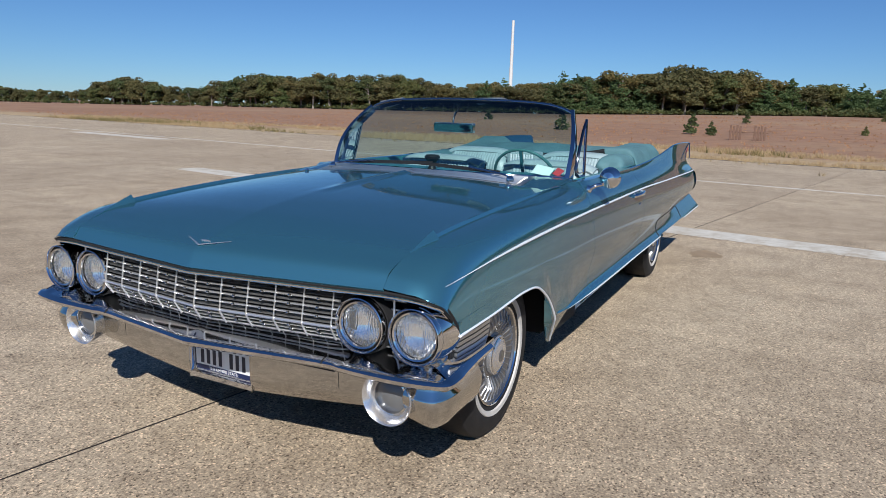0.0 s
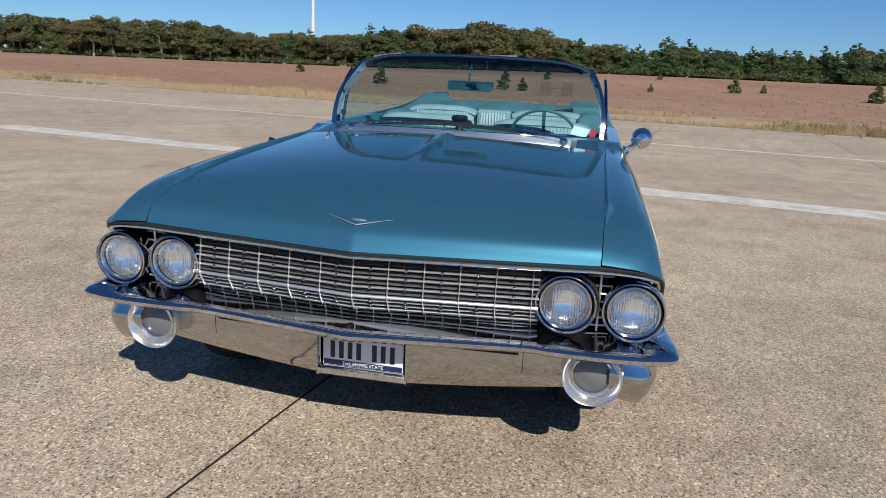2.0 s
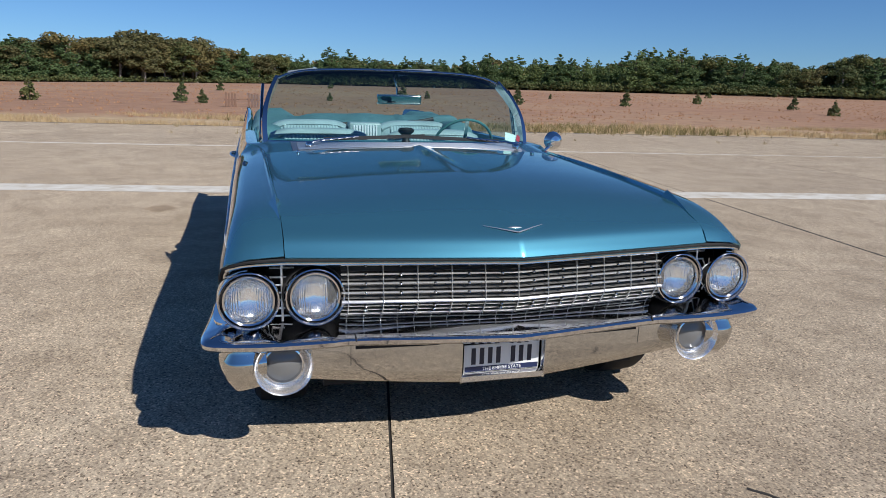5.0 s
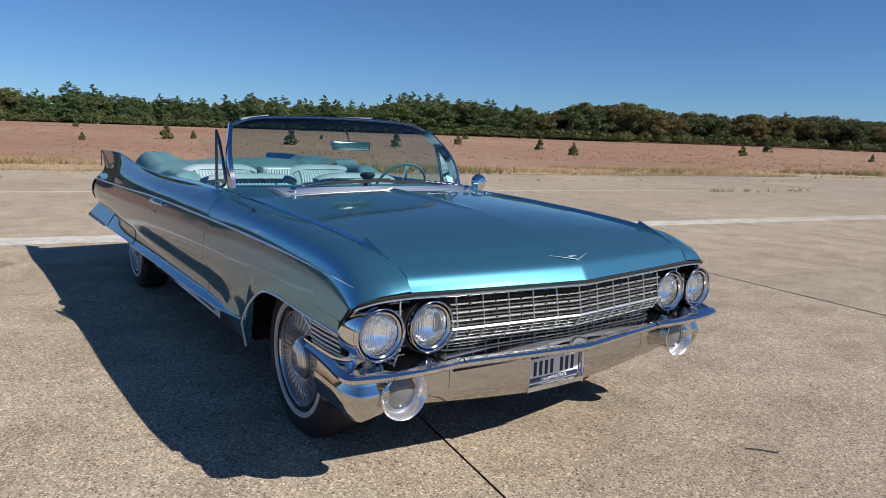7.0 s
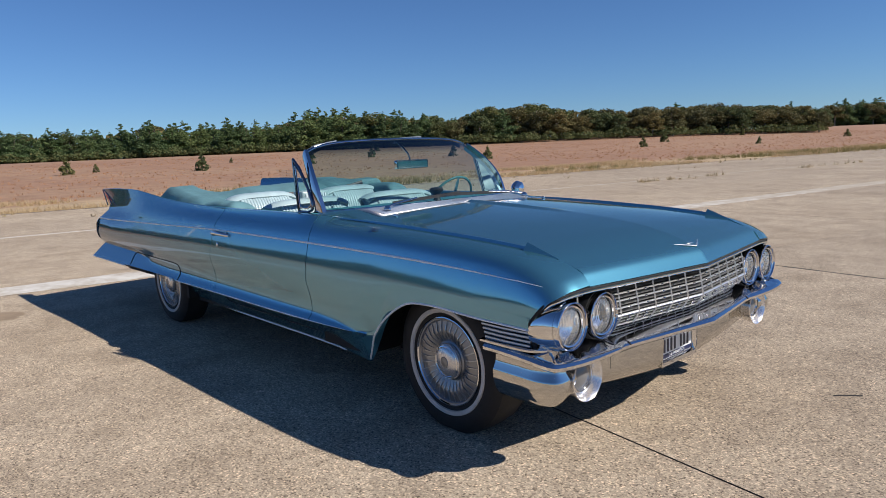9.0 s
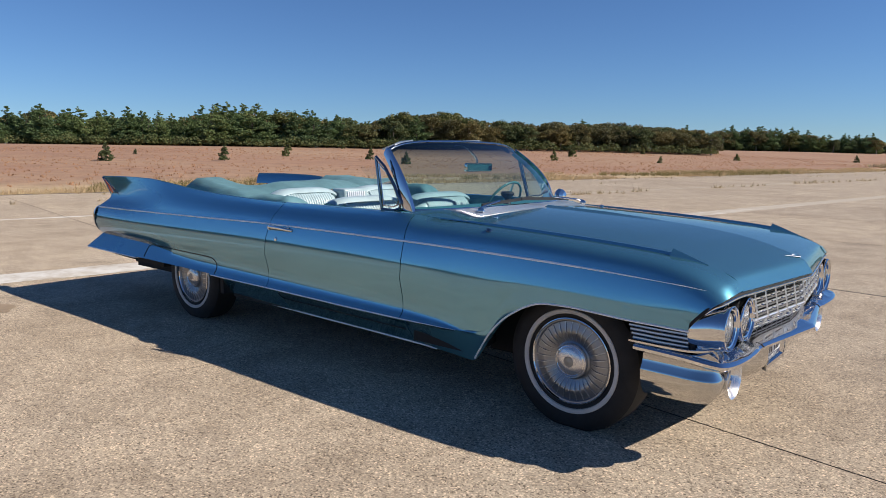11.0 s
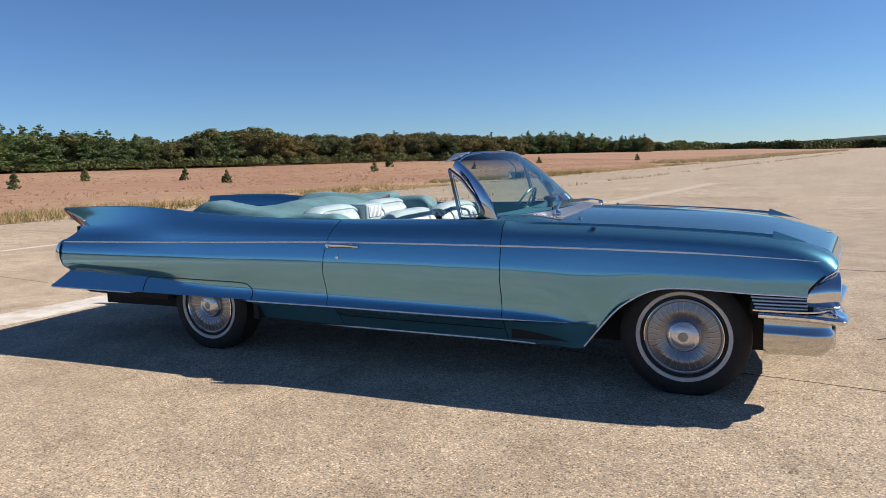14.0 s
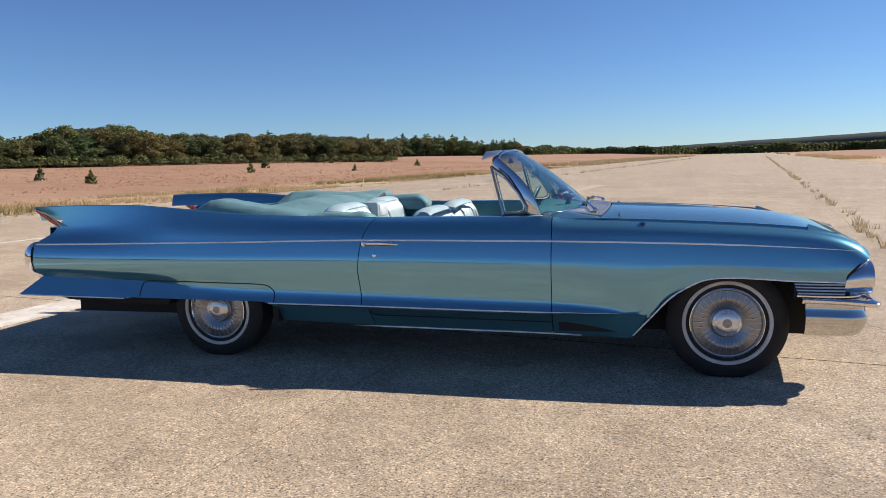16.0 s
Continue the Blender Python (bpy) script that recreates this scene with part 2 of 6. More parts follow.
def sweep_data(path, section, up=(0, 0, 1), scales=None, close=False):
    """A closed section (side, up) swept along a path; side is to the path's right."""
    path = [Vector(map(float, p)) for p in path]
    up = Vector(up)
    rows = []
    for i, p in enumerate(path):
        t = (path[min(i + 1, len(path) - 1)] - path[max(i - 1, 0)]).normalized()
        if close:
            t = (path[(i + 1) % len(path)] - path[i - 1]).normalized()
        side = t.cross(up).normalized()
        u = side.cross(t).normalized()
        k = scales[i] if scales else 1.0
        rows.append([p + side * a * k + u * b * k for a, b in section])
    v, f = grid_data(rows, close, True)
    if not close:
        n = len(section)
        f.append(tuple(range(n)))
        f.append(tuple(range(len(v) - n, len(v))))
    return v, f


def sweep(name, path, section, material, parent=None, label="", up=(0, 0, 1), scales=None, close=False, angle=40):
    v, f = sweep_data(path, section, up, scales, close)
    return mesh(name, v, f, material, parent, label, angle)


def ring(r, n=10, ry=None):
    ry = r if ry is None else ry
    return [(r * math.cos(2 * math.pi * k / n), ry * math.sin(2 * math.pi * k / n)) for k in range(n)]


def box_data(x0, x1, y0, y1, z0, z1):
    v = [(x, y, z) for x in (x0, x1) for y in (y0, y1) for z in (z0, z1)]
    return v, [(0, 1, 3, 2), (4, 6, 7, 5), (0, 4, 5, 1), (2, 3, 7, 6), (0, 2, 6, 4), (1, 5, 7, 3)]


def soft_box(name, x0, x1, y0, y1, z0, z1, r, material, parent=None, label="", seg=3):
    bm = bmesh.new()
    bmesh.ops.create_cube(bm, size=1)
    for v in bm.verts:
        v.co = ((x0 + x1) / 2 + v.co.x * (x1 - x0), (y0 + y1) / 2 + v.co.y * (y1 - y0), (z0 + z1) / 2 + v.co.z * (z1 - z0))
    bmesh.ops.bevel(bm, geom=bm.edges[:], offset=r, segments=seg, affect="EDGES", profile=0.6)
    return part(name, bm, material, parent, label, 40)


def lathe_data(profile, n=48, axis="y", center=(0, 0, 0)):
    """profile: (along the axis, radius)."""
    rows = []
    for h, r in profile:
        row = []
        for k in range(n):
            a = 2 * math.pi * k / n
            c, s = r * math.cos(a), r * math.sin(a)
            row.append(Vector(center) + Vector({"x": (h, c, s), "y": (c, h, s), "z": (c, s, h)}[axis]))
        rows.append(row)
    v, f = grid_data(rows, False, True)
    return v, f


def lathe(name, profile, material, parent=None, label="", n=48, axis="y", center=(0, 0, 0), angle=30):
    v, f = lathe_data(profile, n, axis, center)
    return mesh(name, v, f, material, parent, label, angle)


def curve_of(points):
    """A smooth function through (x, value) points."""
    xs = np.array([p[0] for p in points], float)
    ys = np.array([p[1] for p in points], float)
    d = np.diff(ys) / np.diff(xs)
    m = np.zeros(len(xs))
    m[0], m[-1] = d[0], d[-1]
    for i in range(1, len(xs) - 1):
        m[i] = 0 if d[i - 1] * d[i] <= 0 else 2 * d[i - 1] * d[i] / (d[i - 1] + d[i])

    def f(x):
        x = min(max(x, xs[0]), xs[-1])
        i = min(max(int(np.searchsorted(xs, x)) - 1, 0), len(xs) - 2)
        h = xs[i + 1] - xs[i]
        t = (x - xs[i]) / h
        return float((2 * t ** 3 - 3 * t * t + 1) * ys[i] + (t ** 3 - 2 * t * t + t) * h * m[i] + (3 * t * t - 2 * t ** 3) * ys[i + 1] + (t ** 3 - t * t) * h * m[i + 1])
    return f


# ======== the car: x forward from the front axle, y to its left, z up ========
car = new("car")
tagged(car, "teal-blue metallic finned convertible with its top folded, on concrete", "car")

# feature lines of the body side: value along x
Z_LOW = curve_of([(-4.9, 0.42), (-2.86, 0.41), (-2.82, 0.25), (-0.81, 0.226), (-0.55, 0.224), (-0.43, 0.357), (-0.337, 0.466), (-0.246, 0.536), (-0.127, 0.592), (0.02, 0.604), (0.31, 0.592), (0.8, 0.582)])
Z_SKEG = curve_of([(-4.8, 0.429), (-3.8, 0.415), (-2.81, 0.405), (-2.18, 0.400), (-0.99, 0.387), (-0.46, 0.387), (0.8, 0.387)])
H_SKEG = curve_of([(-4.8, 0.130), (-3.76, 0.115), (-2.2, 0.080), (-1.0, 0.055), (-0.75, 0.032), (-0.56, 0.004), (0.8, 0.004)])
Y_SKEG = curve_of([(-4.8, 0.955), (-3.8, 0.950), (-2.2, 0.944), (-1.0, 0.938), (-0.65, 0.930), (-0.46, 0.912), (0.8, 0.912)])
IN_SKEG = curve_of([(-4.8, 0.075), (-3.8, 0.064), (-2.2, 0.056), (-1.0, 0.050), (-0.75, 0.030), (-0.56, 0.002), (0.8, 0.002)])
Z_TRIM = curve_of([(-4.7, 0.784), (-3.11, 0.801), (-2.16, 0.814), (-0.99, 0.807), (-0.13, 0.791), (0.52, 0.762), (0.72, 0.742)])
Z_TOP = curve_of([(-4.71, 1.046), (-4.26, 1.053), (-3.89, 1.049), (-3.58, 1.026), (-3.15, 0.988), (-2.74, 0.966), (-2.15, 0.951), (-1.3, 0.947), (-1.0, 0.945), (-0.9, 0.930), (-0.59, 0.918), (0.03, 0.888), (0.3, 0.869), (0.45, 0.853), (0.55, 0.833), (0.63, 0.806), (0.69, 0.775), (0.715, 0.740)])
Y_TOP = curve_of([(-4.71, 0.825), (-3.6, 0.832), (-2.7, 0.842), (-2.1, 0.846), (-1.2, 0.842), (-1.02, 0.830), (-0.93, 0.775), (-0.75, 0.752), (0.0, 0.742), (0.45, 0.735), (0.715, 0.730)])
Y_BULGE = curve_of([(-4.75, 0.918), (-4.3, 0.932), (-2.2, 0.935), (-1.0, 0.935), (0.0, 0.934), (0.45, 0.934), (0.6, 0.932), (0.72, 0.925)])
Y_ROCK = curve_of([(-4.9, 0.872), (-2.8, 0.872), (-1.3, 0.884), (-0.8, 0.898), (-0.46, 0.908), (0.8, 0.912)])
FIN = curve_of([(-4.71, 0.95), (-4.2, 0.72), (-3.8, 0.30), (-3.5, 0.0), (0.8, 0.0)])


def tuck(x):
    """How far the rocker turns in under the body."""
    return 0.088 - 0.042 * min(max((x + 0.9) / 0.4, 0.0), 1.0)


def side_row(r, x):
    """The body side at x, row r from the rocker (0) to the top edge (12)."""
    zs, hs, ys, ins, zt, ztop, ytop, yb, fin = Z_SKEG(x), H_SKEG(x), Y_SKEG(x), IN_SKEG(x), Z_TRIM(x), Z_TOP(x), Y_TOP(x), Y_BULGE(x), FIN(x)
    up = zt - (zs + hs)
    d = ztop - zt
    table = (
        (Y_ROCK(x) - tuck(x), Z_LOW(x)), (Y_ROCK(x) - 0.004, zs - 0.030), (max(ys - 0.022, Y_ROCK(x) + 0.001), zs - 0.008), (ys, zs), (ys - 0.004, zs + 0.008),
        (ys - ins, zs + hs), (yb - 0.016, zs + hs + 0.20 * up), (yb, zs + hs + 0.44 * up), (yb - 0.008, zs + hs + 0.72 * up), (yb - 0.032, zt),
    )
    if r <= 9:
        a, f = table[int(r)], r - int(r)
        b = table[int(r) + 1] if f else a
        y, z = a[0] + (b[0] - a[0]) * f, a[1] + (b[1] - a[1]) * f
    elif r != int(r):
        # rounded between the crease and the top edge
        pts = [np.array(side_row(k, x)[1:]) for k in (9, 10, 11, 12)]
        pts = [2 * pts[0] - pts[1]] + pts + [2 * pts[3] - pts[2]]
        i, t = int(r) - 9, r - int(r)
        a, b, c, e = pts[i:i + 4]
        round_ = 0.5 * (2 * b + (c - a) * t + (2 * a - 5 * b + 4 * c - e) * t * t + (3 * b - a - 3 * c + e) * t ** 3)
        # the fin stands on the shoulder with a clear crease
        crease = min(1.0, fin * 1.6)
        y, z = round_ * (1 - crease) + (b + (c - b) * t) * crease
    else:
        y0 = yb - 0.032
        if x > -1.0:
            k = min(1.0, (x + 1.0) / 0.7)
            k = k * k * (3 - 2 * k)
            y = {10: y0 - 0.015 - 0.002 * k, 11: y0 - 0.048 - 0.014 * k, 12: ytop}[r]
            z = {10: zt + (0.36 + 0.18 * k) * d, 11: zt + (0.76 + 0.12 * k) * d, 12: ztop}[r]
        else:
            y = {10: (y0 - 0.015) * (1 - fin) + (ytop + 0.010) * fin, 11: (y0 - 0.050) * (1 - fin) + (ytop + 0.004) * fin, 12: ytop}[r]
            z = {10: zt + (0.36 - 0.08 * fin) * d, 11: zt + (0.76 - 0.16 * fin) * d, 12: ztop}[r]
    if 4 < r < 7:
        k = min(max((x + 3.9) / 0.9, 0.0), 1.0)
        k = k * k * (3 - 2 * k)
        p0, p3 = np.array((ys - 0.004, zs + 0.008)), np.array((yb, zs + hs + 0.44 * up))
        c1, c2 = np.array((ys - ins, zs + hs * 0.70)), np.array((yb - 0.026, zs + hs + 0.15 * up))
        t = (r - 4) / 3
        q = (1 - t) ** 3 * p0 + 3 * t * (1 - t) ** 2 * c1 + 3 * t * t * (1 - t) * c2 + t ** 3 * p3
        y, z = y + (q[0] - y) * k, z + (q[1] - z) * k
    low = Z_LOW(x)
    if x > -0.50:
        # over the front wheel the lower rows close up towards the arch
        if r < 8:
            ztab, ytab = [table[k][1] for k in (3, 5, 6, 7, 8)], [0.925, 0.926, yb - 0.010, yb, yb - 0.008]
            zc = low + (table[8][1] - low) * r / 8
            k = min((x + 0.50) / 0.30, 1.0)
            k = k * k * (3 - 2 * k)
            y, z = y + (float(np.interp(zc, ztab, ytab)) - y) * k, max(z, low + 0.0004 * r) * (1 - k) + zc * k
    elif z < low:
        z, y = low + 0.0004 * r, (Y_ROCK(x) if x < -2.8 or low < zs else 0.920 + 0.0005 * r)
    return (x, y, z)


def skin_y(x, z):
    """How far out the body side stands at x and height z."""
    pts = [side_row(r, x) for r in (3, 4, 4.33, 4.67, 5, 5.5, 6, 7, 8, 9)]
    return float(np.interp(z, [p[2] for p in pts], [p[1] for p in pts]))


NOSE_EDGE = {6: (0.578, 0.926, 0.590), 7: (0.586, 0.925, 0.606), 8: (0.618, 0.923, 0.650), 9: (0.660, 0.919, 0.694), 10: (0.690, 0.898, 0.716), 11: (0.708, 0.842, 0.733), 12: (0.7145, 0.732, 0.741)}


def panel(name, x0, x1, rows, n, s, label="", extra=()):
    """A stretch of the body side; x0 and x1 may differ from row to row."""
    out = []

    def at(d, r):
        lo = int(r)
        return d[lo] if lo == r else d[lo] + (d[lo + 1] - d[lo]) * (r - lo)

    for r in rows:
        a = at(x0, r)
        b = at(x1, r)
        line = []
        for k in range(n + 1):
            x = a + (b - a) * k / n
            p = side_row(r, x)
            if name == "front_fender" and r >= 6 and x > 0.2:
                e = side_row(r, b)
                w = ((x - 0.2) / (b - 0.2)) ** (2.2 + 1.8 * min(max(r - 9, 0), 1))
                lo = int(r)
                q = [NOSE_EDGE[lo][k] + (NOSE_EDGE[min(lo + 1, 12)][k] - NOSE_EDGE[lo][k]) * (r - lo) for k in range(3)]
                p = (x, p[1] + w * (q[1] - e[1]), p[2] + w * (q[2] - e[2]))
            line.append((x, p[1] * s, p[2]))
        out.append(line)
    for dy, dz in extra:
        base = out[len(rows) - 1]
        out.append([(p[0], p[1] - s * dy, p[2] + dz) for p in base])
    return grid(name, out, PAINT, car, label, 34 if name == "quarter_panel" else 50, 0.006)


ALL = [0, 1, 2, 3, 4, 4.33, 4.67, 5, 5.5, 6, 7, 8, 9, 9.5, 10, 10.5, 11, 11.5, 12]
FRONT = {0: 0.575, 1: 0.575, 2: 0.575, 3: 0.575, 4: 0.575, 5: 0.575, 6: 0.578, 7: 0.586, 8: 0.618, 9: 0.660, 10: 0.690, 11: 0.708, 12: 0.7145}
REAR = {0: -4.60, 1: -4.60, 2: -4.74, 3: -4.795, 4: -4.790, 5: -4.640, 6: -4.690, 7: -4.715, 8: -4.715, 9: -4.690, 10: -4.560, 11: -4.470, 12: -4.708}
DOOR_FRONT = {r: -0.988 for r in range(13)}
DOOR_REAR = {0: -2.14, 1: -2.16, 2: -2.17, 3: -2.175, 4: -2.18, 5: -2.188, 6: -2.196, 7: -2.198, 8: -2.190, 9: -2.175, 10: -2.155, 11: -2.125, 12: -2.09}
GAP = 0.0026


def shifted(d, dx):
    return {k: v + dx for k, v in d.items()}


for s in (1, -1):
    panel("front_fender", shifted(DOOR_FRONT, GAP), FRONT, ALL, 80, s)
    panel("door", shifted(DOOR_REAR, GAP), shifted(DOOR_FRONT, -GAP), ALL, 30, s, extra=((0.030, 0.004), (0.060, 0.0), (0.068, -0.10)))
    panel("quarter_panel", REAR, shifted(DOOR_REAR, -GAP), ALL, 90, s, extra=((0.012, 0.004), (0.030, -0.012), (0.055, -0.10)))

def fender_y(x, z):
    """How far out the front fender stands at x and height z, its rounded nose included."""
    pts = []
    for r in (8, 8.5, 9, 9.5, 10, 10.5, 11, 11.5, 12):
        lo = int(r)
        hi = min(lo + 1, 12)
        b = FRONT[lo] + (FRONT[hi] - FRONT[lo]) * (r - lo)
        w = ((min(x, b) - 0.2) / (b - 0.2)) ** (2.2 + 1.8 * min(max(r - 9, 0), 1))
        e, p = side_row(r, b), side_row(r, min(x, b))
        q = [NOSE_EDGE[lo][k] + (NOSE_EDGE[hi][k] - NOSE_EDGE[lo][k]) * (r - lo) for k in range(3)]
        pts.append((p[2] + w * (q[2] - e[2]), p[1] + w * (q[1] - e[1])))
    pts.sort()
    return float(np.interp(z, [q[0] for q in pts], [q[1] for q in pts]))


# bright line along the trim crease, the lower fin and the sill
for s in (1, -1):
    for name, a, b, r, w, off in (("belt_trim", -4.66, 0.625, 9, 0.0056, 0.0030), ("lower_fin_trim", -4.77, -0.60, 3, 0.0042, 0.002)):
        path = []
        for x in np.linspace(a, b, 110):
            y, z = side_row(r, x)[1:]
            if r == 9 and x > 0.2:
                z = Z_TRIM(x)
                y = fender_y(x, z)
            path.append(Vector((x, (y + off) * s, z)))
        sweep(name, path, ring(w, 6), TRIM, car, scales=[1.0] * 95 + [1 - 0.9 * k / 14 for k in range(15)])
    path = [Vector((x, s * (Y_ROCK(x) - tuck(x)), Z_LOW(x) - 0.002)) for x in np.linspace(-2.72, -0.82, 30)]
    sweep("sill_trim", path, ring(0.0045, 6), TRIM, car)
    arch = [(-0.52, 0.245), (-0.43, 0.358), (-0.337, 0.467), (-0.246, 0.537), (-0.127, 0.593), (0.02, 0.605), (0.16, 0.600), (0.31, 0.592), (0.45, 0.589), (0.575, 0.586)]
    path = [Vector((x, s * (0.931 if x > -0.4 else 0.872 + 0.059 * (x + 0.52) / 0.12), z)) for x, z in smooth_path(arch, 44)]
    sweep("wheel_arch_trim", path, ring(0.0048, 6), TRIM, car)
    # dark outlines of the fender skirt behind the door
    skirt = [(-3.80, 0.418), (-3.80, 0.500), (-3.775, 0.525), (-3.70, 0.533), (-3.2, 0.528), (-2.90, 0.522), (-2.83, 0.505), (-2.795, 0.470), (-2.79, 0.412)]
    path = []
    for x, z in smooth_path(skirt, 60):
        path.append(Vector((x, s * (skin_y(x, z) - 0.0004), z)))
    sweep("skirt_gap", path, ring(0.0040, 6), BLACK, car, up=(0, 1, 0))
    # crease line low on the door
    path = [Vector((x, s * (Y_ROCK(x) - 0.0035 - 0.036 * (Z_SKEG(x) - 0.03 - z) / (Z_SKEG(x) - 0.03 - Z_LOW(x))), z)) for x, z in smooth_path([(-2.15, 0.352), (-2.10, 0.328), (-1.9, 0.324), (-0.995, 0.314)], 30)]
    sweep("door_bottom_gap", path, ring(0.0035, 6), BLACK, car)

# inner shell that closes the gaps, wheel housings and floor
inner = [box_data(-2.78, -0.62, -0.79, 0.79, 0.235, 0.42), box_data(-4.48, -3.70, -0.78, 0.78, 0.36, 0.46), box_data(-4.60, -2.78, -0.60, 0.60, 0.24, 0.50),
         box_data(-0.62, 0.50, -0.60, 0.60, 0.22, 0.66)]
for s in (1, -1):
    y0, y1 = sorted((s * 0.60, s * 0.885))
    inner += [box_data(-0.62, 0.42, y0, y1, 0.64, 0.685)]
    y0, y1 = sorted((s * 0.790, s * 0.835))
    inner += [box_data(-2.9, -0.60, y0, y1, 0.40, 0.86), box_data(-4.55, -2.5, y0, y1, 0.55, 0.84)]
    y0, y1 = sorted((s * 0.60, s * 0.862))
    inner += [box_data(-0.95, -0.585, y0, y1, 0.26, 0.60), box_data(-4.10, -3.72, y0, y1, 0.36, 0.60), box_data(-2.84, -2.80, y0, y1, 0.26, 0.60)]
for v, f in inner:
    mesh("underbody_panel", v, f, UNDER, car)

# ---- hood ----
ZC = curve_of([(0, 0.732), (0.012, 0.752), (0.040, 0.788), (0.075, 0.806), (0.13, 0.826), (0.21, 0.852), (0.36, 0.886), (0.66, 0.922), (1.0, 0.943), (1.47, 0.964), (1.7, 0.97)])
ZR = curve_of([(0, 0.736), (0.012, 0.752), (0.035, 0.783), (0.06, 0.797), (0.115, 0.815), (0.165, 0.832), (0.265, 0.852), (0.415, 0.868), (0.685, 0.888), (1.3, 0.918), (1.7, 0.932)])


def lip_x(y):
    return 0.808 - 0.128 * abs(y)


def hood_point(x, y):
    d = max(lip_x(y) - x, 0.0)
    v = min(abs(y) / 0.735, 1.0)
    k = 1 - (0.25 * v + 0.75 * v ** 2.4)
    z = ZR(d) + (ZC(d) - ZR(d)) * k
    if x < 0.1:
        z += 0.010 * max(0.0, 1 - abs(y) / 0.045) * min(1.0, (0.1 - x) / 0.35)
    return (x, y, z)


rows = []
vs = sorted(set([round(k / 24, 4) for k in range(-24, 25)] + [-0.03, -0.015, 0.015, 0.03, -0.06, 0.06]))
for k in range(71):
    t = k / 70
    t = 1 - (1 - t) ** 1.9
    row = []
    for v in vs:
        xr = -0.645 - 0.075 * abs(v) ** 2
        x0 = lip_x(v * 0.733)
        x = xr + (x0 - xr) * t
        yr = Y_TOP(min(x, 0.714)) - 0.0012
        row.append(hood_point(x, v * yr))
    rows.append(row)
under = [(p[0] - 0.012, p[1], p[2] - 0.012) for p in rows[-1]]
rows.append(under)
grid("hood", rows, PAINT, car, angle=50, solid=0.006)
# dark gap and bright moulding under the hood's lip, running on round the lamps inside the brow
def lip_path(back, drop, inset):
    pts = [(lip_x(y) - back, y, 0.724 - drop + 0.004 * y) for y in np.linspace(0, 0.735, 14)]
    pts += [(0.706 - back, 0.840 - 0.4 * inset, 0.723 - drop), (0.689 - back, 0.897 - 0.8 * inset, 0.708 - 0.8 * drop), (0.658 - back, 0.919 - inset, 0.686 - 0.5 * drop), (0.610 - back, 0.925 - inset, 0.634), (0.580 - back, 0.926 - inset, 0.594)]
    side = smooth_path(pts, 60)
    return [(x, -y, z) for x, y, z in reversed(side[1:])] + [tuple(p) for p in side]


sweep("lip_gap", lip_path(0.014, 0.001, 0.006), ring(0.0085, 8), BLACK, car)
sweep("hood_lip_moulding", lip_path(0.006, 0.011, 0.016), [(0.002, 0.0055), (0.0055, 0.003), (0.0045, 0.0), (0.0055, -0.003), (0.002, -0.0055), (-0.008, -0.0045), (-0.008, 0.0045)], CHROME, car, "thin bright moulding under the hood's lip")
# black sheet in the recess behind lamps and grille, its colour standing for shade
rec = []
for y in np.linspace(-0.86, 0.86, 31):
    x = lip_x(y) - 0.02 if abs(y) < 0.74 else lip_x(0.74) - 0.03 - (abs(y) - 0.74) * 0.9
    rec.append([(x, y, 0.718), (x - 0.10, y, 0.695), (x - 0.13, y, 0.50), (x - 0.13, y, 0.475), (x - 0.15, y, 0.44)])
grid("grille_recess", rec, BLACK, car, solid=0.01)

# raised spears on the fender tops, arrow-headed
for s in (1, -1):
    path = [(x, s * (Y_TOP(x) + 0.009), Z_TOP(x) + 0.003) for x in np.linspace(-0.86, 0.44, 40)]
    sp = sweep("fender_spear", path, [(0.0085, -0.006), (0.0030, 0.0075), (-0.0030, 0.0075), (-0.0085, -0.006)], PAINT, car, "raised ridge with an arrow-headed tip", scales=[0.35 + 0.65 * min(1.0, k / 16) for k in range(40)])
    zb = Z_TOP(0.425)
    v = [(0.418, s * 0.722, zb - 0.002), (0.418, s * 0.770, zb - 0.006), (0.424, s * 0.745, zb + 0.029), (0.465, s * 0.743, Z_TOP(0.465) + 0.020), (0.578, s * 0.736, Z_TOP(0.578) + 0.002), (0.465, s * 0.727, Z_TOP(0.465) - 0.004), (0.465, s * 0.760, Z_TOP(0.465) - 0.006)]
    f = [(0, 2, 1), (0, 5, 3, 2), (1, 2, 3, 6), (5, 4, 3), (6, 3, 4)]
    mesh("spear_head", v, f, PAINT, sp, angle=25)

# V emblem with a small crest on the hood
for s in (1, -1):
    path = []
    for k in range(9):
        y = s * 0.104 * k / 8
        x = 0.752 - 0.050 * k / 8
        p = hood_point(x, y)
        path.append((p[0], p[1], p[2] + 0.003))
    sweep("v_emblem", path, [(0.0042, 0), (0.0015, 0.003), (-0.0015, 0.003), (-0.0042, 0)], BEZEL, car, scales=[1 - 0.75 * k / 8 for k in range(9)])
p = hood_point(0.725, 0)
bm = bmesh.new()
bmesh.ops.create_uvsphere(bm, u_segments=16, v_segments=8, radius=1)
for v in bm.verts:
    v.co = Vector((p[0] - 0.006 + v.co.x * 0.007 * (1 + 0.35 * math.sin(v.co.y * 9)), v.co.y * 0.025, p[2] + 0.001 + v.co.z * 0.0035))
part("crest", bm, BEZEL, car)

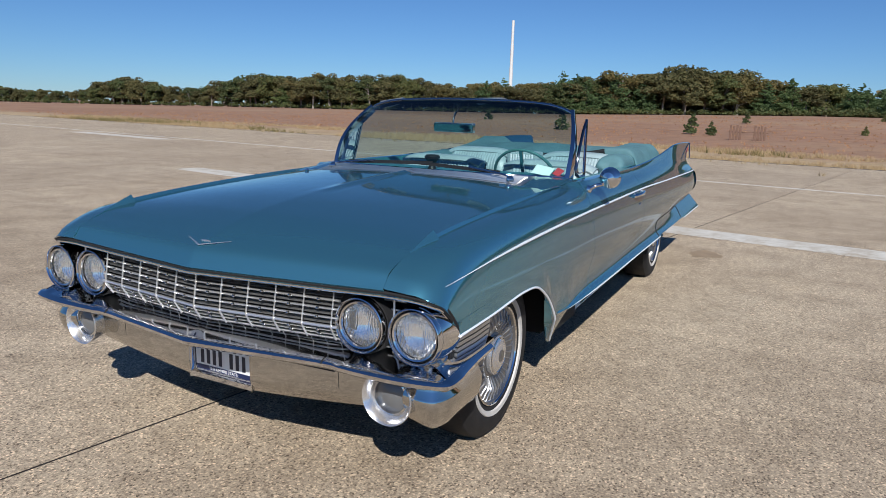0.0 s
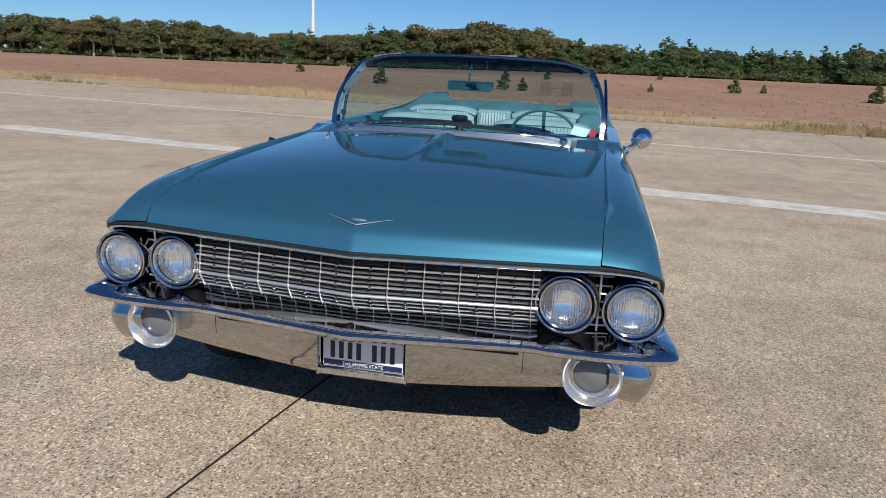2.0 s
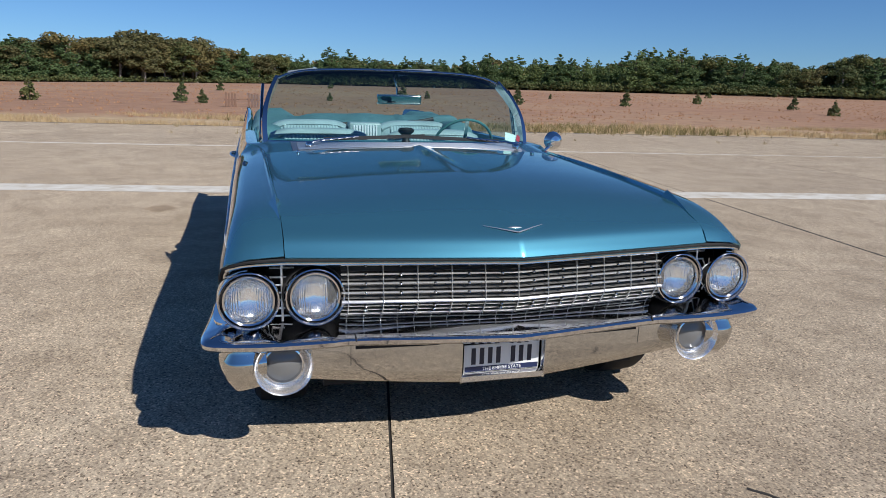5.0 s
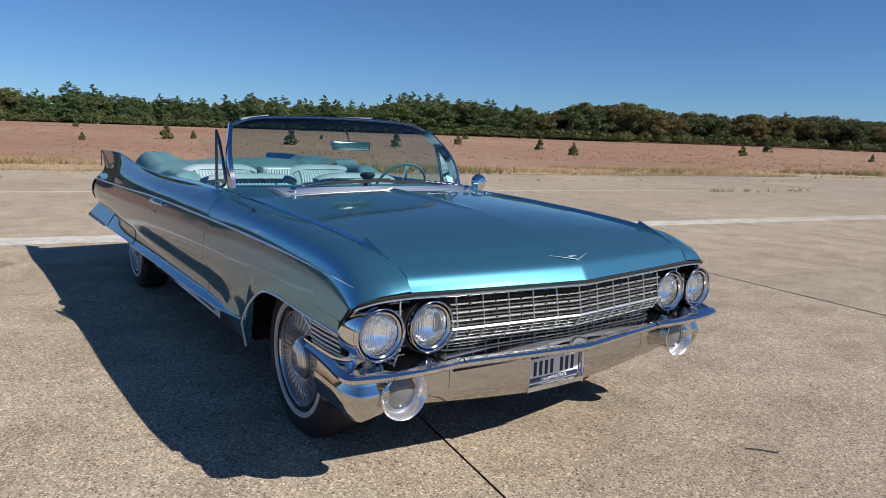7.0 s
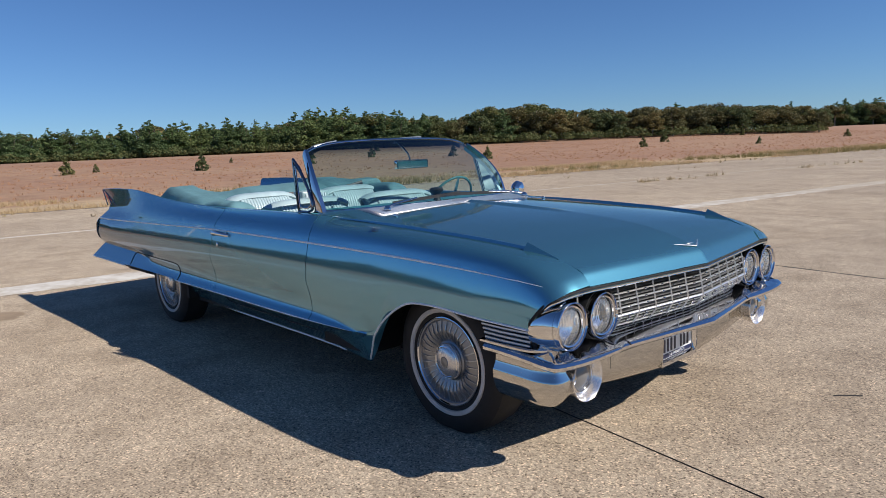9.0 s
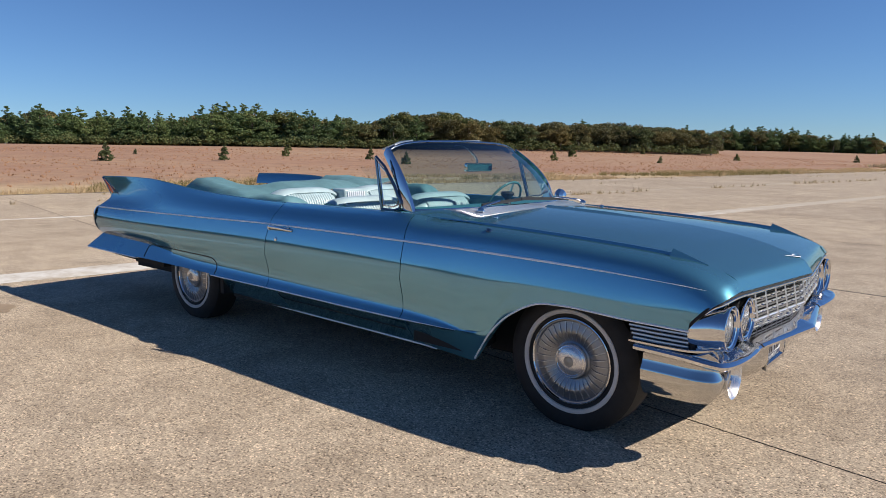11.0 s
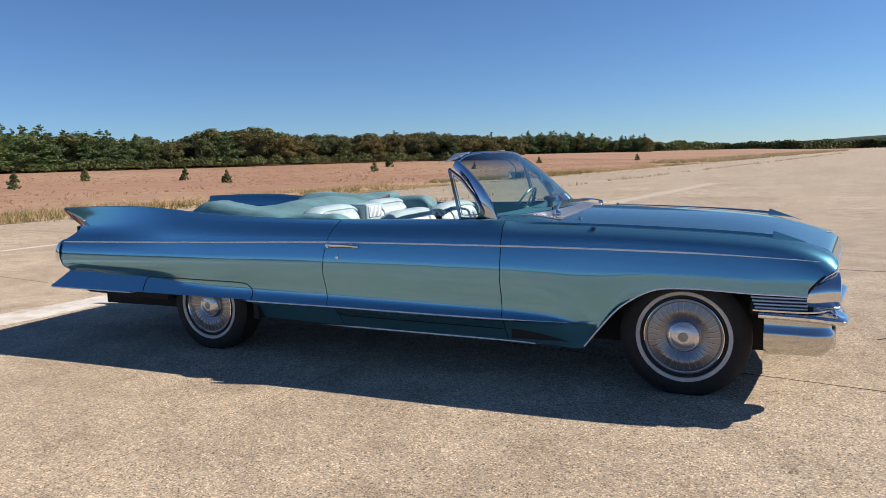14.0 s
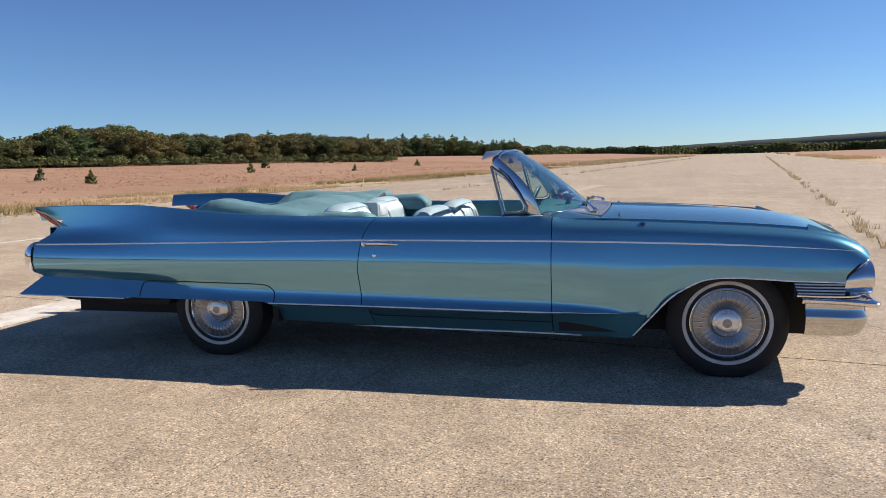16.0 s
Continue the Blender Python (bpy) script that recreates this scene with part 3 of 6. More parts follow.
# ---- lamps ----
def headlamp(y, z, x):
    h = lathe("headlamp", [(-0.12, 0.080), (-0.03, 0.089), (0.006, 0.0925), (0.015, 0.0905), (0.017, 0.0875), (0.012, 0.0845), (0.002, 0.0825), (-0.010, 0.082)], CHROME, car, "twin sealed-beam headlamp with a chrome rim", 40, "x", (x, y, z))
    lathe("reflector", [(-0.008, 0.0715), (-0.030, 0.060), (-0.044, 0.035), (-0.050, 0.006), (-0.050, 0.0001)], REFLECTOR, h, "", 32, "x", (x, y, z))
    rows = []
    for k in range(9):
        r = 0.0700 * k / 8
        row = []
        for j in range(48):
            a = 2 * math.pi * j / 48
            flute = 0.0011 * math.sin(r * math.cos(a) * 420)
            row.append((x - 0.004 + 0.014 * (1 - (k / 8) ** 2) + flute, y + r * math.cos(a), z + r * math.sin(a)))
        rows.append(row)
    o = grid("lens", rows, LENS, h, "fluted clear glass lens", close_v=True)
    o.visible_shadow = False
    lathe("retaining_ring", [(-0.006, 0.0800), (0.006, 0.0795), (0.011, 0.0765), (0.008, 0.0715), (0.000, 0.0695)], CHROME, h, "narrow chrome ring holding the lens", 40, "x", (x, y, z))
    lathe("dark_gasket", [(-0.006, 0.083), (0.000, 0.0828), (0.000, 0.0765), (-0.006, 0.0760)], BLACK, h, "", 40, "x", (x, y, z))


for s in (1, -1):
    headlamp(s * 0.838, 0.603, 0.698)
    headlamp(s * 0.640, 0.607, 0.700)
    # chrome shell at the outer lamp, running back to the fender
    rows = []
    for k in range(15):
        t = k / 14
        row = []
        for j in range(25):
            a = -math.pi / 2 + math.pi * j / 24
            r = 0.093 + 0.016 * math.sin(t * math.pi * 0.5)
            yy = 0.838 + r * math.cos(a) * (1 - 0.16 * t)
            zz = 0.603 + r * math.sin(a) * (1 - 0.12 * t) - 0.010 * t
            end = 0.572 + 0.72 * max(0.0, zz - 0.590)
            row.append((0.690 + (end - 0.690) * t, s * yy, zz))
        rows.append(row)
    grid("lamp_shell", rows, CHROME, car, "chrome shell behind the outer headlamp", solid=0.003)
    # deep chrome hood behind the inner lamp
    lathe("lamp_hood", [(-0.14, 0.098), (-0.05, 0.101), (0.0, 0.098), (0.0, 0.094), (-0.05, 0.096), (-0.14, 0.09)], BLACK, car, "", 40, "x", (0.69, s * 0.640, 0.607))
    # round fog lamp in the bumper
    fog = lathe("fog_lamp", [(-0.06, 0.074), (-0.012, 0.087), (0.002, 0.0915), (0.007, 0.0895), (0.004, 0.086), (-0.006, 0.079), (-0.018, 0.072), (-0.028, 0.067), (-0.031, 0.062)], FOG_RIM, car, "round fog lamp deep in a satin-bright bezel", 44, "x", (0.701, s * 0.740, 0.380))
    rows = [[(0.701 - 0.031 + 0.018 * (1 - (k / 6) ** 2), s * 0.740 + 0.056 * k / 6 * math.cos(a), 0.380 + 0.056 * k / 6 * math.sin(a)) for a in np.linspace(0, 2 * math.pi, 36, False)] for k in range(7)]
    grid("lens", rows, FOG_GLASS, fog, "grey smooth fog lamp lens", close_v=True)
    lathe("lens_ring", [(-0.034, 0.066), (-0.022, 0.0635), (-0.020, 0.058), (-0.030, 0.054)], CHROME, fog, "", 36, "x", (0.701, s * 0.740, 0.380))

# ---- grille: an egg-crate folded along its middle ----
grille = new("grille")
grille.parent = car
tagged(grille, "folded egg-crate grille of bright bars with small studs")


def grille_point(y, t):
    """t: 0 at the bottom, 0.42 on the fold, 1 at the top."""
    prow = -0.115 * abs(y)
    if t < 0.42:
        k = t / 0.42
        return (0.746 + 0.030 * k + prow, y, 0.542 + 0.046 * k)
    k = (t - 0.42) / 0.58
    return (0.776 - 0.020 * k + prow, y, 0.588 + 0.118 * k)


levels = [(0.0, 0.0026), (0.14, 0.0020), (0.28, 0.0020), (0.42, 0.0044), (0.56, 0.0026), (0.70, 0.0026), (0.84, 0.0026), (0.98, 0.0022)]
for t, w in levels:
    path = [grille_point(y, t) for y in np.linspace(-0.56, 0.56, 41)]
    sweep("grille_bar", path, [(0.009, -w), (0.012, 0), (0.009, w), (0.0, w), (0.0, -w)], GRILLE, grille)
for k in range(-10, 11):
    y = k * 0.054
    path = [grille_point(y, t) for t in (0.0, 0.14, 0.28, 0.42, 0.57, 0.72, 0.86, 0.985)]
    w = 0.0016
    if k % 2 == 0:
        sweep("grille_upright", [Vector(q) for q in path], [(w, 0.008), (w, 0.0125), (0, 0.0145), (-w, 0.0125), (-w, 0.008)], GRILLE, grille, up=(1, 0, 0))
studs = []
for k in range(-10, 11):
    if k % 2:
        for t in (0.14, 0.28, 0.56, 0.70, 0.84, 0.98):
            q = grille_point(k * 0.054, t)
            studs.append(lathe_data([(0.004, 0.0001), (0.010, 0.0052), (0.014, 0.0050), (0.018, 0.0032), (0.020, 0.0001)], 8, "x", q))
for v, f in studs:
    mesh("grille_stud", v, f, CHROME, grille)
# black sheets behind and below the grille, painting the shade of its depth
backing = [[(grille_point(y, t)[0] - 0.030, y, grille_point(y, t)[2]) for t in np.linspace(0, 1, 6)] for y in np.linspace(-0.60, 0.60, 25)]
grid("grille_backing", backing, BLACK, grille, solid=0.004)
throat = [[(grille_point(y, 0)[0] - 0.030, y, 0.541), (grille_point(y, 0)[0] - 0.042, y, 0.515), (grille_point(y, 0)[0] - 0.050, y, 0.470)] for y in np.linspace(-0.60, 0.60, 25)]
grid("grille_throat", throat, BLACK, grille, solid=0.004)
# added bars behind the bumper, imitating the grille's reflection in its shelf
for z, back in ((0.532, 0.012), (0.519, 0.020), (0.506, 0.028)):
    path = [(grille_point(y, 0)[0] - back, y, z) for y in np.linspace(-0.56, 0.56, 31)]
    sweep("grille_foot_bar", path, [(0.004, -0.0017), (0.006, 0), (0.004, 0.0017), (-0.002, 0.0017), (-0.002, -0.0017)], RIBGREY, grille)
for k in range(-10, 11):
    x, y, z = grille_point(k * 0.054, 0)
    sweep("grille_foot_upright", [(x - 0.003, y, 0.541), (x - 0.014, y, 0.522), (x - 0.027, y, 0.500)], ring(0.0014, 6), RIBGREY, grille, up=(0, 1, 0))
# short slats between the bars of the upper half, catching the light
for t, hi in ((0.10, -0.001), (0.24, -0.001), (0.38, -0.001), (0.49, 0.004), (0.63, 0.004), (0.77, 0.004), (0.91, 0.004)):
    rows = [[(grille_point(y, t)[0] - 0.002, y, grille_point(y, t)[2] - 0.007), (grille_point(y, t)[0] - 0.008, y, grille_point(y, t)[2] - 0.003), (grille_point(y, t)[0] - 0.020, y, grille_point(y, t)[2] + hi)] for y in np.linspace(-0.56, 0.56, 41)]
    grid("grille_slat", rows, SLAT, grille)
# short grilles between the twin lamps
for s in (1, -1):
    for z in (0.66, 0.635, 0.61, 0.585, 0.56, 0.535, 0.69):
        sweep("lamp_grille_bar", [(0.655, s * 0.70, z), (0.648, s * 0.775, z)], ring(0.003, 6), GRILLE, grille)
    sweep("lamp_grille_bar", [(0.660, s * 0.738, 0.52), (0.660, s * 0.738, 0.71)], ring(0.004, 6), GRILLE, grille, up=(0, 1, 0))

# ---- front bumper ----
bumper = new("front_bumper")
bumper.parent = car
tagged(bumper, "chrome front bumper with pointed wings and a lower bar")
blade = [(0.838, 0.0, 0.474), (0.795, 0.26, 0.472), (0.752, 0.52, 0.470), (0.756, 0.60, 0.470), (0.761, 0.70, 0.471), (0.762, 0.80, 0.473), (0.752, 0.905, 0.476), (0.730, 0.970, 0.479), (0.67, 0.982, 0.483), (0.60, 0.975, 0.487), (0.48, 0.963, 0.490), (0.36, 0.957, 0.492)]
half = smooth_path(blade, 90)
rows = []
for i, p in enumerate(half):
    q = half[min(i + 1, 89)] - half[max(i - 1, 0)]
    q = q / np.linalg.norm(q[:2])
    nx, ny = q[1], -q[0]
    if i == 0:
        nx, ny = 1.0, 0.0
    w = min(max((p[1] - 0.50) / 0.11, 0), 1) * (1 if p[0] > 0.66 else max(0.0, (p[0] - 0.36) / 0.30))
    side = 1 - min(max((p[0] - 0.36) / 0.30, 0), 1)
    dep = 0.128 + 0.042 * w - 0.103 * side
    dish = w * (0.005 * math.sin(p[1] * 38) + 0.002 * math.sin(p[1] * 85 + 1))
    flat = 1 - side
    sec = [(-dep, 0.015 + 0.025 * flat + 0.020 * w), (-dep * 0.72, 0.0145 + 0.0215 * flat + 0.0125 * w + dish), (-dep * 0.45, 0.0145 + 0.012 * flat + 0.010 * w - dish), (-0.028, 0.0145), (-0.012, 0.0125), (0.0, 0.001), (-0.002, -0.011), (-0.016, -0.021), (-0.05, -0.023)]
    rows.append([(p[0] + nx * a, p[1] + ny * a if i else 0.0, p[2] + b) for a, b in sec])
full = [[(x, -y, z) for x, y, z in r] for r in reversed(rows[1:])] + rows
grid("upper_blade", full, CHROME, bumper, angle=38, solid=0.003)
for s in (1, -1):
    path = [(0.7545, s * 0.520, 0.470), (0.7420, s * 0.521, 0.4815), (0.70, s * 0.523, 0.487), (0.66, s * 0.525, 0.493)]
    sweep("wing_joint", path, ring(0.0025, 6), BLACK, bumper)
    # lower bar between plate recess and fog lamp
    rows = []
    for k in range(17):
        y = 0.150 + 0.54 * k / 16
        x = 0.682 - 0.055 * y
        zb = 0.257 + 0.046 * (y / 0.62) ** 1.5
        rows.append([(x - 0.07, s * y, zb + 0.012), (x - 0.016, s * y, zb), (x - 0.002, s * y, zb + 0.010), (x + 0.006, s * y, zb + 0.05), (x + 0.008, s * y, 0.395), (x + 0.010, s * y, 0.438), (x + 0.004, s * y, 0.450), (x - 0.03, s * y, 0.456)])
    grid("lower_bar", rows, BUMPER_CHROME, bumper, angle=45, solid=0.003)
    # black strip painting the shade of the long slot above the lower bar
    path = [(0.6905 - 0.055 * y, s * y, 0.424) for y in np.linspace(0.165, 0.51, 10)]
    sweep("slot", path, [(0.004, -0.013), (0.004, 0.013), (-0.004, 0.013), (-0.004, -0.013)], BLACK, bumper, scales=[0.25, 0.75, 1.0, 1.0, 1.0, 1.0, 1.0, 1.0, 1.0, 1.0])
    # joint line across the lower bar
    path = [(0.6525, s * 0.525, 0.315), (0.6590, s * 0.525, 0.355), (0.6610, s * 0.525, 0.395), (0.6630, s * 0.525, 0.435)]
    sweep("bar_joint", path, ring(0.0012, 6), BLACK, bumper, up=(0, 1, 0))
    # end piece wrapping round to the side
    wrap = smooth_path([(0.690, 0.790, 0), (0.703, 0.860, 0), (0.684, 0.912, 0), (0.61, 0.939, 0), (0.50, 0.936, 0), (0.385, 0.930, 0)], 26)
    rows = []
    for i, p in enumerate(wrap):
        t = i / 25
        zb = 0.280 + 0.022 * (1 - t)
        k = [(-0.056, zb + 0.006), (-0.046, zb), (-0.034, zb + 0.010), (-0.014, zb + 0.040), (-0.003, zb + 0.075), (-0.001, 0.392), (-0.004, 0.402), (-0.016, 0.424), (-0.019, 0.440), (-0.02, 0.47)]
        q = wrap[min(i + 1, 25)] - wrap[max(i - 1, 0)]
        q = q / np.linalg.norm(q)
        rows.append([(p[0] + q[1] * a, s * (p[1] - q[0] * a), z) for a, z in k])
    grid("bumper_end", rows, BUMPER_CHROME, bumper, angle=45, solid=0.004)
    # ribbed filler between wheel arch and lamp
    for k in range(4):
        z = 0.573 - 0.017 * k
        sweep("filler_rib", [(0.325 + 0.006 * k, s * 0.918, z), (0.45, s * 0.921, z - 0.001), (0.575, s * 0.915, z - 0.002)], [(0.003, -0.0055), (0.006, -0.002), (0.005, 0.004), (0.002, 0.0065), (-0.008, 0.0065), (-0.008, -0.0055)], RIBGREY, bumper)
    y0, y1 = sorted((s * 0.80, s * 0.912))
    mesh("filler_panel", *box_data(0.325, 0.60, y0, y1, 0.488, 0.588), BLACK, bumper)
    path = smooth_path([(0.335, s * 0.940, 0.512), (0.5, s * 0.945, 0.511), (0.60, s * 0.938, 0.512), (0.67, s * 0.905, 0.520)], 16)
    sweep("filler_blade", path, [(0.006, -0.004), (0.006, 0.004), (-0.03, 0.010), (-0.03, -0.004)] if s < 0 else [(-0.006, -0.004), (0.03, -0.004), (0.03, 0.010), (-0.006, 0.004)], CHROME, bumper)
# housing round the number plate
rows = [[(0.650, y, 0.266), (0.666, y, 0.260), (0.674, y, 0.265), (0.674, y, 0.284), (0.656, y, 0.291)] for y in np.linspace(-0.150, 0.150, 7)]
grid("plate_tray", rows, CHROME, bumper, solid=0.003)
for s in (1, -1):
    rows = [[(0.677, s * 0.152, z), (0.668, s * 0.147, z), (0.645, s * 0.142, z)] for z in (0.260, 0.30, 0.34, 0.44)]
    grid("plate_cheek", rows, CHROME, bumper, solid=0.003)
mesh("plate_recess", *box_data(0.630, 0.642, -0.145, 0.145, 0.274, 0.44), BLACK, bumper)
plate = soft_box("number_plate", 0.654, 0.658, -0.138, 0.138, 0.299, 0.398, 0.0015, WHITE, car, "white number plate with dark characters over a navy band", 2)
mesh("navy_band", *box_data(0.6575, 0.6592, -0.135, 0.135, 0.301, 0.319), NAVY, plate)
for k, y in enumerate((0.101, 0.070, 0.040, -0.014, -0.044, -0.074, -0.104)):
    mesh("character_bar", *box_data(0.6575, 0.6592, y - 0.008, y + 0.008, 0.327, 0.386), INK, plate)
cu = bpy.data.curves.new("slogan", "FONT")
cu.body, cu.size, cu.align_x, cu.extrude = "THE EMPIRE STATE", 0.017, "CENTER", 0.0004
o = new("slogan_text", cu)
o.matrix_world = Matrix.Translation((0.6598, 0, 0.3045)) @ Matrix(((0, 0, 1, 0), (1, 0, 0, 0), (0, 1, 0, 0), (0, 0, 0, 1)))
bpy.context.view_layer.update()
dg = bpy.context.evaluated_depsgraph_get()
me = bpy.data.meshes.new_from_object(o.evaluated_get(dg))
me.transform(o.matrix_world)
bpy.data.objects.remove(o)
me.materials.clear()
me.materials.append(WHITE)
o = new("slogan", me)
o.parent = plate
plate.location.z = -0.006

# ---- wheels ----
def wheel(x, y, s):
    w = new("wheel")
    w.location = (x, y, 0.325)
    prof = [(-0.105, 0.19), (-0.110, 0.25), (-0.104, 0.300), (-0.084, 0.332), (-0.040, 0.338), (0.040, 0.338), (0.082, 0.333), (0.103, 0.308), (0.110, 0.270), (0.106, 0.245), (0.100, 0.225), (0.092, 0.205), (0.075, 0.195)]
    v, f = lathe_data([(a * s, r) for a, r in prof], 72)
    v = [(p[0], p[1], max(p[2], -0.3235)) for p in v]
    mesh("tyre", v, f, RUBBER, w, "black tyre with a narrow whitewall")
    lathe("whitewall", [(0.1055 * s, 0.2465), (0.1100 * s, 0.2440), (0.1085 * s, 0.2265), (0.1010 * s, 0.2240)], WHITEWALL, w, "narrow white band", 72)
    lathe("rim", [(0.02 * s, 0.0001), (0.04 * s, 0.19), (0.086 * s, 0.200), (0.090 * s, 0.208), (0.086 * s, 0.212), (0.06 * s, 0.208)], STEEL, w, "", 56)
    cap = lathe("hubcap", [(0.088 * s, 0.2014), (0.097 * s, 0.1978), (0.096 * s, 0.1916), (0.088 * s, 0.1854), (0.091 * s, 0.1648), (0.0965 * s, 0.1463), (0.0955 * s, 0.1339), (0.086 * s, 0.1112), (0.078 * s, 0.0906), (0.082 * s, 0.0824), (0.094 * s, 0.0798), (0.096 * s, 0.0721)], CAPGREY, w, "grey full wheel cover with radial ribs", 64)
    lathe("cap_rim", [(0.092 * s, 0.2060), (0.1010 * s, 0.2045), (0.1025 * s, 0.2003), (0.096 * s, 0.1962)], CHROME, cap, "", 64)
    lathe("cap_center", [(0.086 * s, 0.0819), (0.100 * s, 0.0803), (0.103 * s, 0.0762), (0.101 * s, 0.0711), (0.104 * s, 0.0680), (0.112 * s, 0.0515), (0.115 * s, 0.0258), (0.1155 * s, 0.0001)], BEZEL, cap, "domed satin-bright center", 40)
    lathe("center_ring", [(0.098 * s, 0.0745), (0.1045 * s, 0.0735), (0.1065 * s, 0.0690), (0.104 * s, 0.0655)], CHROME, cap, "", 40)
    fins = []
    for k in range(32):
        a = 2 * math.pi * k / 32
        c, sn = math.cos(a), math.sin(a)
        tx, tz = -sn, c
        pts = []
        for r, h, wd in ((0.090, 0.079, 0.0012), (0.110, 0.0900, 0.0030), (0.130, 0.1010, 0.0050), (0.140, 0.1030, 0.0058), (0.148, 0.0990, 0.0046), (0.165, 0.0945, 0.0042), (0.182, 0.0915, 0.0030)):
            r *= 1.03
            pts.append([(c * r - tx * wd, (h - 0.010) * s, sn * r - tz * wd), (c * r - tx * wd * 0.4, h * s, sn * r - tz * wd * 0.4), (c * r + tx * wd * 0.4, h * s, sn * r + tz * wd * 0.4), (c * r + tx * wd, (h - 0.010) * s, sn * r + tz * wd)])
        fins.append(grid_data(pts))
    mesh("cap_ribs", *join_data(fins), RIBGREY, cap, "radial ribs", 50)
    lathe("medallion", [(0.1140 * s, 0.027), (0.1165 * s, 0.024), (0.1155 * s, 0.019), (0.1175 * s, 0.012), (0.1180 * s, 0.0001)], CAPGREY, cap, "", 24)
    w.parent = car
    return w


for s in (1, -1):
    wheel(0.0, s * 0.728, s)
    wheel(-3.280, s * 0.724, s)

# ---- cowl, windshield and its frame ----
rows = []
for k in range(33):
    v = -0.84 + 1.68 * k / 32
    xr = -0.650 - 0.075 * v * v
    xb = -0.800 - 0.235 * abs(v) ** 2.6
    y = v * 0.735
    zf = hood_point(xr, y)[2]
    rows.append([(xr - 0.002, y, zf - 0.002), (xr - 0.03, y, zf + 0.001), ((xr + xb) / 2, y, 0.5 * (zf + 0.968)), (xb + 0.03, y, 0.970 - 0.014 * abs(v) ** 3), (xb - 0.03, y, 0.972 - 0.014 * abs(v) ** 3), (xb - 0.05, y, 0.93)])
grid("cowl", rows, COWL, car, "bright ribbed air-intake panel below the windshield", solid=0.004)
for a in np.linspace(0.10, 0.80, 9):
    path = []
    for v in np.linspace(-0.80, 0.80, 25):
        xr, xb = -0.650 - 0.075 * v * v, -0.800 - 0.235 * abs(v) ** 2.6
        y = v * 0.735
        x = xr + (xb - xr) * a
        zf = hood_point(xr, y)[2]
        path.append((x, y, zf + (0.970 - 0.014 * abs(v) ** 3 - zf) * a + 0.003))
    sweep("cowl_louvre", path, [(0.004, -0.004), (0.003, 0.003), (-0.003, 0.003), (-0.004, -0.004)], COWL, car)
for s in (1, -1):
    rows = []
    for k in range(15):
        t = k / 14
        x = -0.700 - 0.345 * t
        zi = 0.924 + 0.036 * min(1.0, t * 1.6)
        rows.append([(x, s * 0.600, zi + 0.002), (x, s * 0.680, zi), (x, s * 0.735, 0.5 * (zi + Z_TOP(x)) + 0.002), (x, s * (Y_TOP(x) - 0.002), Z_TOP(x) + 0.0015)])
    grid("cowl_side", rows, PAINT, car, solid=0.004)


def ws_point(u, w):
    """u: -1 to 1 across, w: 0 at the base, 1 at the top."""
    a = abs(u)
    bx, by, bz = -0.800 - 0.235 * a ** 2.6 - 0.048 * a ** 10, 0.735 * u, 0.962 - 0.012 * a ** 3
    tx, ty, tz = -1.312 - 0.030 * a ** 2, 0.655 * u, 1.348 - 0.022 * a ** 2 - 0.040 * a ** 8
    bow = math.sin(math.pi * w)
    x = bx + (tx - bx) * w + 0.012 * bow + 0.035 * bow * a ** 4
    y = by + (ty - by) * w + 0.030 * bow * u * a ** 2
    z = bz + (tz - bz) * w + 0.014 * bow - 0.012 * bow * a ** 4
    return (x, y, z)


us = [math.sin(k * math.pi / 2 / 16) for k in range(-16, 17)]
rows = [[ws_point(u, w) for u in us] for w in np.linspace(0, 1, 15)]
glass = grid("windshield", rows, GLASS, car, "clear curved windshield, tinted along its top")
glass.visible_shadow = False
nt = GLASS.node_tree
gv = nt.nodes.new("ShaderNodeSeparateXYZ")
gc = nt.nodes.new("ShaderNodeTexCoord")
nt.links.new(gc.outputs["Object"], gv.inputs[0])
gm = nt.nodes.new("ShaderNodeMapRange")
gm.inputs["From Min"].default_value, gm.inputs["From Max"].default_value = 1.245, 1.315
nt.links.new(gv.outputs[2], gm.inputs[0])
nt.links.new(ramp(nt, gm.outputs[0], [(0.0, (0.56, 0.74, 0.74)), (1.0, (0.045, 0.085, 0.13))]), TINT.inputs[0])
# header, pillars and lower moulding
top = [ws_point(u, 1.0) for u in us]
sweep("windshield_header", [(x - 0.006, y, z + 0.004) for x, y, z in top], [(0.009, -0.005), (0.008, 0.003), (0.0, 0.007), (-0.014, 0.007), (-0.018, 0.001), (-0.012, -0.008)], HEADER, car, "polished windshield header, dark reflections put into its colour", angle=50)
sweep("header_edge", [(x + 0.003, y, z + 0.001) for x, y, z in top], ring(0.0032, 6), CHROME, car, "thin bright edge of the header")
sweep("header_pad", [(x - 0.030, y * 0.95, z - 0.006) for x, y, z in top[2:-2]], [(0.012, -0.012), (0.012, 0.006), (-0.008, 0.008), (-0.012, -0.006)], DARK, car, "dark padded header lining", angle=50)
for s in (1, -1):
    path = [Vector(ws_point(s, w)) for w in np.linspace(-0.03, 1.0, 20)]
    sec = [(0.022, -0.010), (0.022, 0.008), (0.004, 0.012), (-0.024, 0.008), (-0.027, -0.008)]
    sweep("windshield_pillar", [p + Vector((-0.012, s * 0.006, 0)) for p in path], sec, DARKCHROME, car, "chrome windshield pillar", up=(0, s, 0), angle=40, scales=[1.55 - 0.45 * (k / 19) ** 0.7 for k in range(20)])
base = [ws_point(u, 0.0) for u in us]
